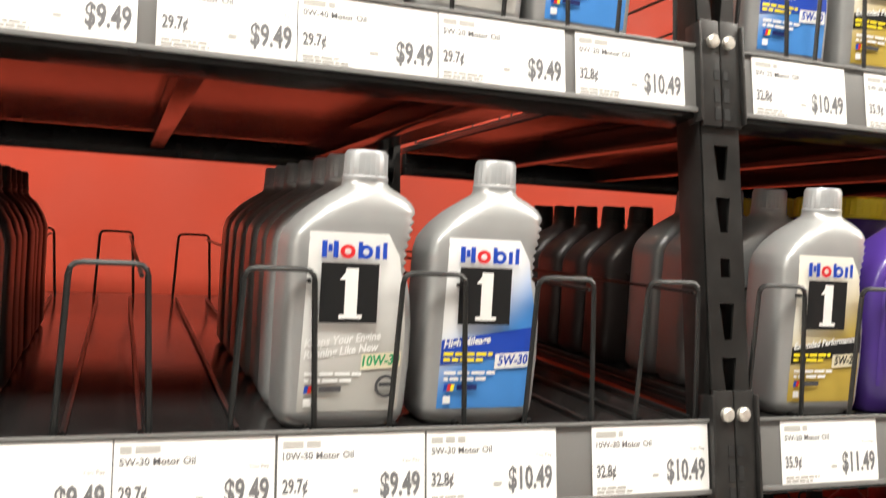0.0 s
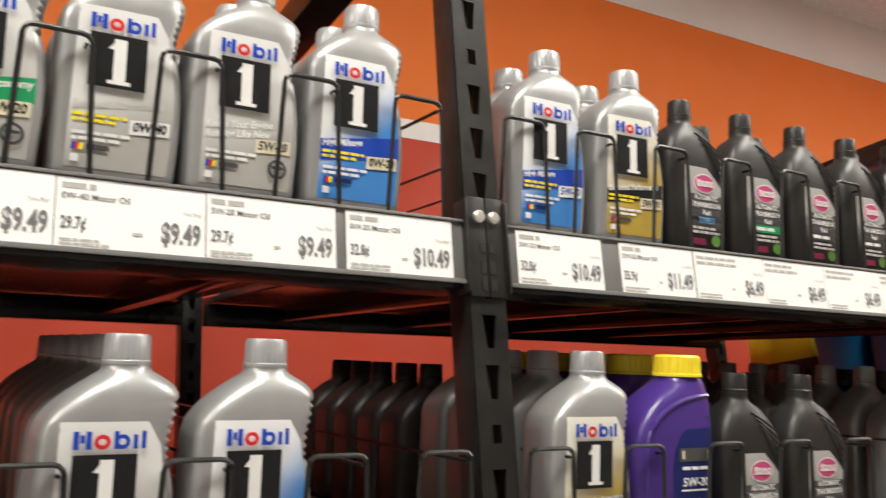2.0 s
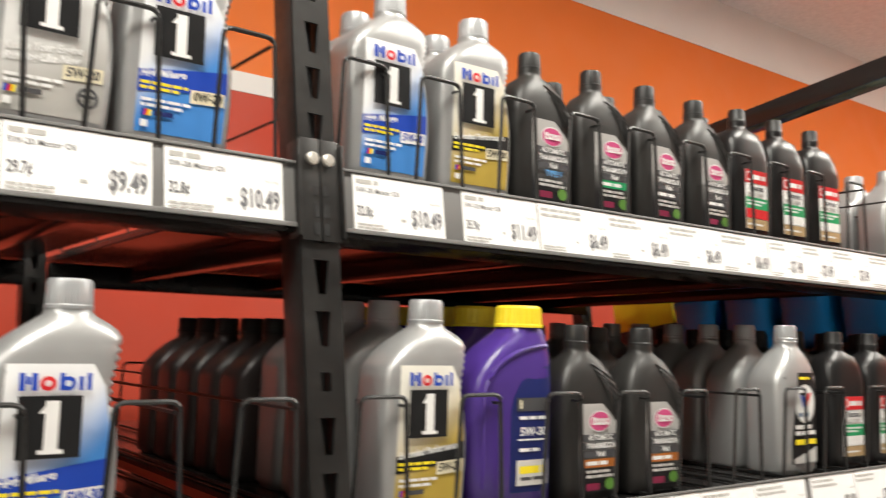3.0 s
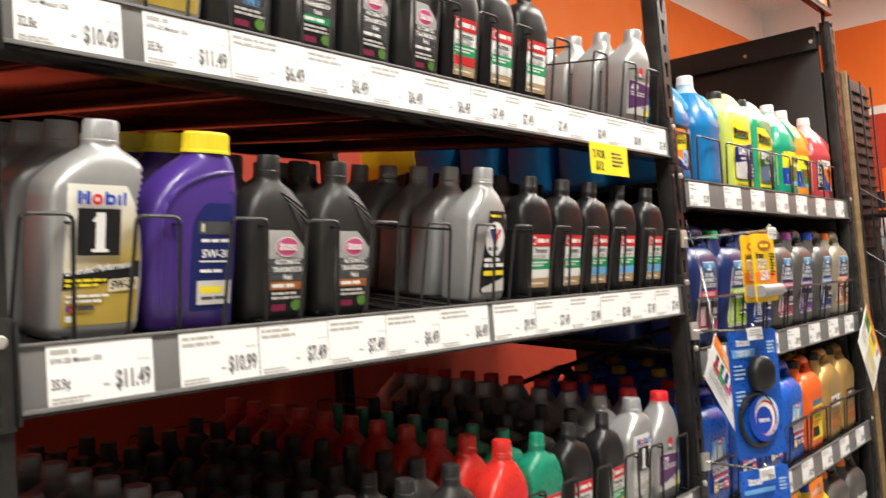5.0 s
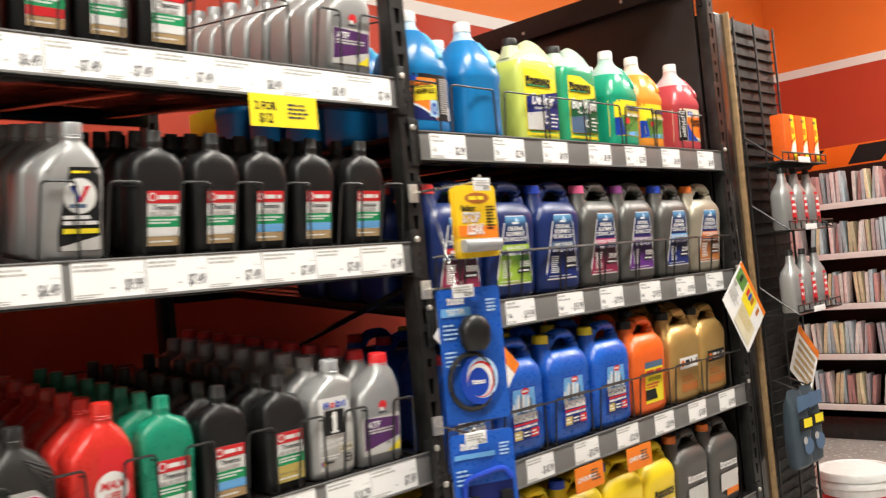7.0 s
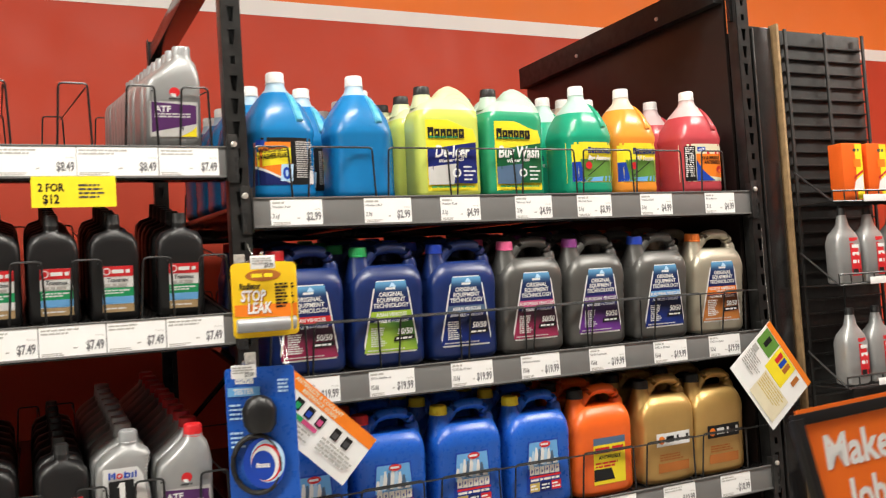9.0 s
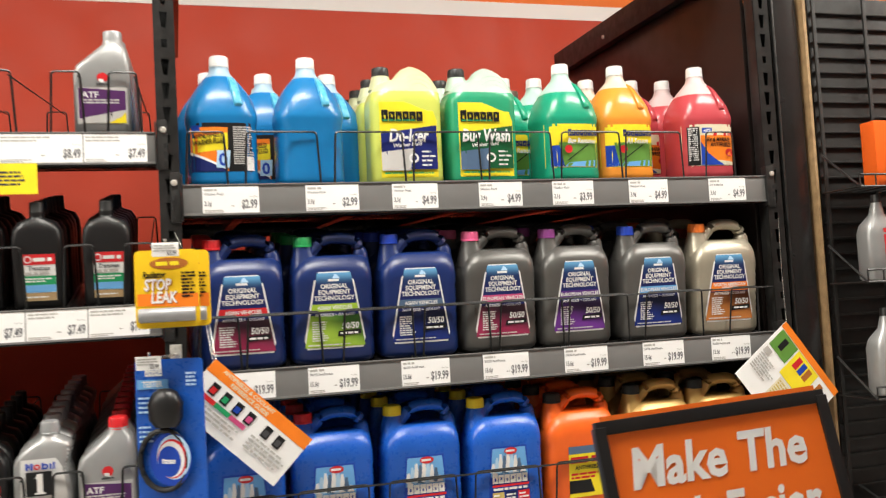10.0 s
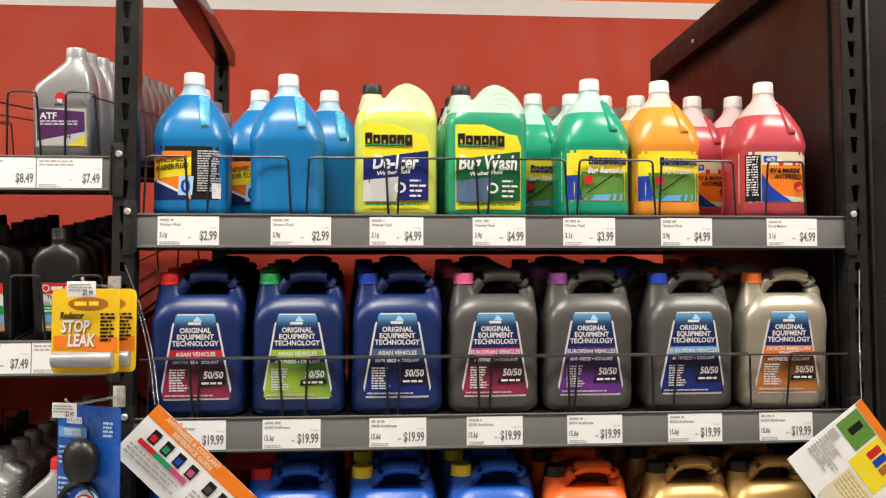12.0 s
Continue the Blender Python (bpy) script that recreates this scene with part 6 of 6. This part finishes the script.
# ---- cartons at the back of the upper shelf ----
bc = tagged(new("carton", box_mesh("carton", (1.70, 2.80, 0.88, 1.11, C_TOP + 0.0395, C_TOP + 0.155), P_BLKCAP, 0.002)), "black cardboard carton at the back of the shelf", "carton")
ct = empty("carton", "blue and yellow printed carton on a black carton", "carton")
z0, z1 = C_TOP + 0.1555, C_TOP + 0.255
part("box", box_mesh("box", (1.83, 2.75, 0.89, 1.11, z0, z1), P_BLUE, 0.002), ct)
part("end_band", box_mesh("end_band", (1.70, 1.8295, 0.89, 1.11, z0, z1), INKS["yellow"], 0.002), ct, "yellow end of the carton")
p = Print()
p.rect(1.95, z0 + 0.04, 2.02, z0 + 0.075, "navy", 1, 1).rect(2.2, z0 + 0.04, 2.35, z0 + 0.075, "navy", 1, 1)
part("print", p.mesh("print"), ct, "", pose(0, 0.89, 0))

# ---- grid panel beside the rack, with hanging goods ----
GX0, GX1, GTOP = 3.205, 3.545, 2.185
gp = empty("grid_panel", "black slatted display panel beside the rack end", "display panel")
part("backing", box_mesh("backing", (GX0, GX1, 0.012, 0.03, 0.1, GTOP), M_GRID, 0.002), gp)
sl = box_mesh("slat", (GX0 + 0.004, GX1 - 0.004, 0.004, 0.0115, -0.003, 0.003), M_GRID, 0.0015)
for i in range(51):
    part("slat", sl, gp, at=pose(0, 0, 0.13 + i * 0.0402))
for x in (GX0 + 0.006, (GX0 + GX1) / 2, GX1 - 0.006):
    part("grid_upright", box_mesh("grid_upright", (x - 0.005, x + 0.005, -0.006, 0.0, 0.1, GTOP), M_GRID, 0.001), gp)
ec = empty("end_column", "black steel column with a raw board edge beside the rack", "column")
part("column", box_mesh("column", (3.078, 3.168, 0.01, 0.30, 0.0, 2.19), M_STEEL, 0.004), ec)
part("edge_strip", box_mesh("edge_strip", (3.180, 3.189, -0.002, 0.03, 0.1, 2.20), M_WOODEDGE, 0.001), ec, "pale tan raw board edge")
part("corner_strip", box_mesh("corner_strip", (3.084, 3.090, 0.0, 0.0095, 0.0, 2.18), M_POST, 0.001), ec)


def peg_hook(x, z, length):
    h = empty("peg_hook", "black wire peg hook on the display panel", "peg hook", "peg hooks")
    part("wire", raw_mesh("wire", *tube(rounded([(0, 0, 0.03), (0, -length, 0), (0, -length - 0.008, 0.012)], 0.005), 0.0028, 6), [M_WIRE]), h)
    h.location = (x, -0.006, z)


def wire_tray(z):
    t = empty("wire_tray", "black wire tray hooked onto the display panel", "wire tray", "wire trays")
    lum = [tube([(3.20, -0.135, 0), (3.58, -0.135, 0)], 0.003, 6), tube([(3.20, -0.135, 0.03), (3.58, -0.135, 0.03)], 0.003, 6)]
    lum += [tube(rounded([(3.20 + i * 0.0475, 0, 0.0), (3.20 + i * 0.0475, -0.135, 0.0), (3.20 + i * 0.0475, -0.135, 0.03)], 0.005), 0.0022, 5) for i in range(9)]
    part("basket", raw_mesh("basket", *join(*lum), [M_WIRE]), t)
    side = raw_mesh("side_brace", *tube([(0, -0.005, 0.10), (0, -0.135, 0.0)], 0.003, 5), [M_WIRE])
    for x in (3.20, 3.58):
        part("side_brace", side, t, at=pose(x, 0, 0))
    part("price_holder", box_mesh("price_holder", (3.32, 3.42, -0.140, -0.1385, -0.002, 0.018), M_CARD, 0.0004), t, "white price strip")
    t.location = (0, 0, z)


for z in (1.655, 1.418, 1.13):
    wire_tray(z)
for i in range(3):
    b = tagged(new("cleaner_box", box_mesh("cleaner_box", (-0.040, 0.040, -0.025, 0.025, 0, 0.165), P_ORANGE, 0.003)), "orange cardboard box with a yellow and white print", "box", "orange boxes")
    p = Print()
    p.rect(0.010, 0.003, 0.037, 0.162, "yellow", 1, 1).bars(0.002, 0.140, 0.028, 0.008, "dgrey", 1, 2.2, seed=4).quad((-0.004, 0.03), (0.035, 0.03), (0.035, 0.075), (0.004, 0.055), "white", 2, 1).quad((0.0, 0.060), (0.035, 0.080), (0.035, 0.087), (0.0, 0.067), "red", 2, 1).rect(0.0, 0.095, 0.030, 0.118, "orange", 2, 1)
    part("print", p.mesh("print"), b, "", pose(0, -0.0255, 0))
    b.matrix_basis = pose(3.306 + i * 0.102, -0.100, 1.6585, 0, 0, random.uniform(-4, 4))


def treatment():
    w, d = 0.045, 0.03
    rows = [(0, 0, 0, w - 0.004, d - 0.003, 4), (0.006, 0, 0, w, d, 5), (0.118, 0, 0, w, d, 5), (0.140, 0, 0, w * 0.9, d * 0.9, 3.5), (0.166, 0.004, 0, 0.020, 0.016, 2.3), (0.198, 0.005, 0, 0.012, 0.012, 2), (0.204, 0.005, 0, 0.011, 0.011, 2)]
    p = Print()
    p.rect(-0.004, 0.02, 0.038, 0.13, "red", 4, 2).bars(0.002, 0.10, 0.034, 0.010, "white", 3, 2.2, seed=3).rect(0.0, 0.025, 0.034, 0.04, "black", 2, 1)
    return container("treatment_bottle", "silver grey plastic treatment bottle with a black cap and red label", "treatment bottle", "treatment bottles", [loft(rows, 20)], P_SILVER, cap_lump(0.005, 0, 0.197, 0.0125, 0.020, 14), P_BLKCAP, (), p, front_of(rows))


tb = treatment()
k = 0
for z in (1.418, 1.13):
    for i in range(3):
        for j in range(1):
            m = pose(3.282 + i * 0.106, -0.085, z + 0.0035, 0, 0, random.uniform(-3, 3))
            if k == 0:
                tb.matrix_basis = m
            else:
                copy_thing(tb, m)
            k += 1
# towel packs hanging low on the panel
for i in range(2):
    peg_hook(3.236 + i * 0.098, 0.87, 0.08)
    vs, fs = loft([(-0.27, 0, 0, 0.038, 0.012, 3), (-0.255, 0, 0, 0.047, 0.03, 3), (-0.14, 0, 0, 0.049, 0.035, 3), (-0.05, 0, 0, 0.047, 0.026, 3), (-0.02, 0, 0, 0.044, 0.006, 3), (0, 0, 0, 0.034, 0.002, 3)], 18)
    tp = tagged(new("towel_pack", raw_mesh("towel_pack", vs, fs, [INKS["slate"]], smooth=True)), "grey-blue plastic pack with a dark band on a hook", "pack", "hanging packs")
    p = Print()
    p.rect(-0.065, -0.16, 0.065, -0.11, "black", 3, 1).rect(-0.02, -0.15, 0.06, -0.115, "yellow", 2, 1).quad((-0.065, -0.085), (0.065, -0.07), (0.065, -0.02), (-0.065, -0.02), "steel", 3, 1).disc(0.01, -0.225, 0.045, 0.035, "steel", 14).disc(-0.02, -0.20, 0.02, 0.015, "grey", 12)
    part("print", p.mesh("print"), tp, "", pose(0, -0.037, 0) @ Matrix.Diagonal((0.61, 1, 0.85, 1)))
    tp.matrix_basis = pose(3.236 + i * 0.098, -0.07, 0.87, 0, 0, -10)
lf = tagged(new("leaflet", box_mesh("leaflet", (0, 0.20, -0.0006, 0.0006, -0.19, 0), M_CARD, 0)), "white leaflet with orange stripes hanging askew", "leaflet")
p = Print()
p.rect(0, -0.03, 0.2, 0, "orange", 2, 1)
for i in range(5):
    p.rect(0.02, -0.06 - i * 0.028, 0.18, -0.045 - i * 0.028, "tan", 2, 1)
part("print", p.mesh("print"), lf, "", pose(0, -0.0012, 0))
lf.matrix_basis = pose(3.49, -0.0075, 1.07, 0, 38, 0)

# white bucket on the floor
bk = empty("bucket", "white plastic bucket with an orange-red printed band and lid", "bucket")
vs, fs = loft([(0, 0, 0, 0.13, 0.13, 2), (0.004, 0, 0, 0.133, 0.133, 2), (0.30, 0, 0, 0.15, 0.15, 2), (0.305, 0, 0, 0.158, 0.158, 2), (0.325, 0, 0, 0.158, 0.158, 2), (0.335, 0, 0, 0.152, 0.152, 2)], 36)
part("tub", raw_mesh("tub", vs, fs, [C_WHITE], smooth=True), bk)
vs, fs = loft([(0.337, 0, 0, 0.160, 0.160, 2), (0.36, 0, 0, 0.161, 0.161, 2), (0.370, 0, 0, 0.155, 0.155, 2), (0.371, 0, 0, 0.14, 0.14, 2), (0.366, 0, 0, 0.137, 0.137, 2)], 36)
part("lid", raw_mesh("lid", vs, fs, [C_WHITE], smooth=True), bk)
rows = [(0.05, 0, 0, 0.1365, 0.1365, 2), (0.28, 0, 0, 0.150, 0.150, 2)]
vs, fs = loft([(0.07, 0, 0, 0.1385, 0.1385, 2), (0.10, 0, 0, 0.1400, 0.1400, 2)], 36, False)
v2, f2 = loft([(0.22, 0, 0, 0.1470, 0.1470, 2), (0.27, 0, 0, 0.1500, 0.1500, 2)], 36, False)
part("printed_band", raw_mesh("printed_band", *join((vs, fs), (v2, f2)), [INKS["red"]], smooth=True), bk, "orange-red printed bands")
p = Print()
mark(p, -0.10, 0.13, 0.10, 0.06, "red")
part("print", p.mesh("print", lambda x, z: -math.sqrt(max(0.0, 0.1435 ** 2 - x * x)), 0.001), bk)
hp = [(0.158 * math.cos(a), -0.02 - 0.05 * math.sin(a), 0.315 - 0.10 * math.sin(a)) for a in [math.pi * i / 14 for i in range(15)]]
part("bail_handle", raw_mesh("bail_handle", *tube(hp, 0.003, 6), [M_WIRE], smooth=True), bk, "bent wire carrying handle")
bk.matrix_basis = pose(4.22, 0.12, 0.0, 0, 0, -60)


# ---- booklet gondola along the side wall ----
GF = 6.40
gd = empty("wall_gondola", "black steel wall shelving with white-edged shelves full of packets", "shelving unit")
part("back_panel", box_mesh("back_panel", (SIDE_X - 0.04, SIDE_X - 0.01, -3.0, 1.48, 0.0, 1.95), M_PANEL, 0.002), gd)
part("kick_plate", box_mesh("kick_plate", (GF + 0.03, SIDE_X - 0.041, -3.0, 1.48, 0.0, 0.15), M_STEEL, 0.002), gd)
GZ = (0.24, 0.58, 0.92, 1.26, 1.60)
for z in GZ:
    s = part("shelf", box_mesh("shelf", (GF, SIDE_X - 0.041, -3.0, 1.48, z - 0.03, z), M_STEEL, 0.002), gd)
    part("shelf_edge", box_mesh("shelf_edge", (GF - 0.012, GF - 0.0005, -3.0, 1.48, z - 0.036, z + 0.004), M_CARD, 0.001), s, "white price edge")
part("header_board", box_mesh("header_board", (GF + 0.02, GF + 0.04, -3.0, 1.48, 1.84, 1.98), M_SIGN, 0.001), gd, "orange header board with dark pictures")
p = Print()
for i in range(9):
    y = -2.6 + i * 0.46
    p.quad((-y - 0.16, 1.85), (-y + 0.05, 1.85), (-y + 0.16, 1.97), (-y - 0.08, 1.97), "black", 1, 1)
part("print", p.mesh("print"), gd, "", pose(GF + 0.02, 0, 0, 0, 0, -90))
packs = [mat("packet_" + str(i), c, 0.4, 0, 0.25, 30, per_object=0.25) for i, c in enumerate(((0.75, 0.74, 0.72), (0.50, 0.62, 0.68), (0.58, 0.33, 0.32), (0.72, 0.66, 0.45), (0.45, 0.46, 0.50), (0.70, 0.60, 0.60)))]
pk = [box_mesh("packet", (-0.10, 0.0, -0.011, 0.011, 0, h), packs[i % 6], 0.002) for i, h in enumerate((0.20, 0.215, 0.19, 0.205, 0.2, 0.21))]
rnd = random.Random(7)
for z in GZ:
    y = 1.44
    while y > -0.95:
        i = rnd.randrange(6)
        o = tagged(new("packet", pk[i]), "slim printed packet standing on the wall shelf", "packet", "packets on the wall shelves")
        o.matrix_basis = pose(GF + 0.13 + rnd.uniform(-0.01, 0.01), y, z + 0.0035, rnd.choice((-3, 0, 2, 7)), 0, 0)
        y -= 0.03 if rnd.random() > 0.07 else 0.075
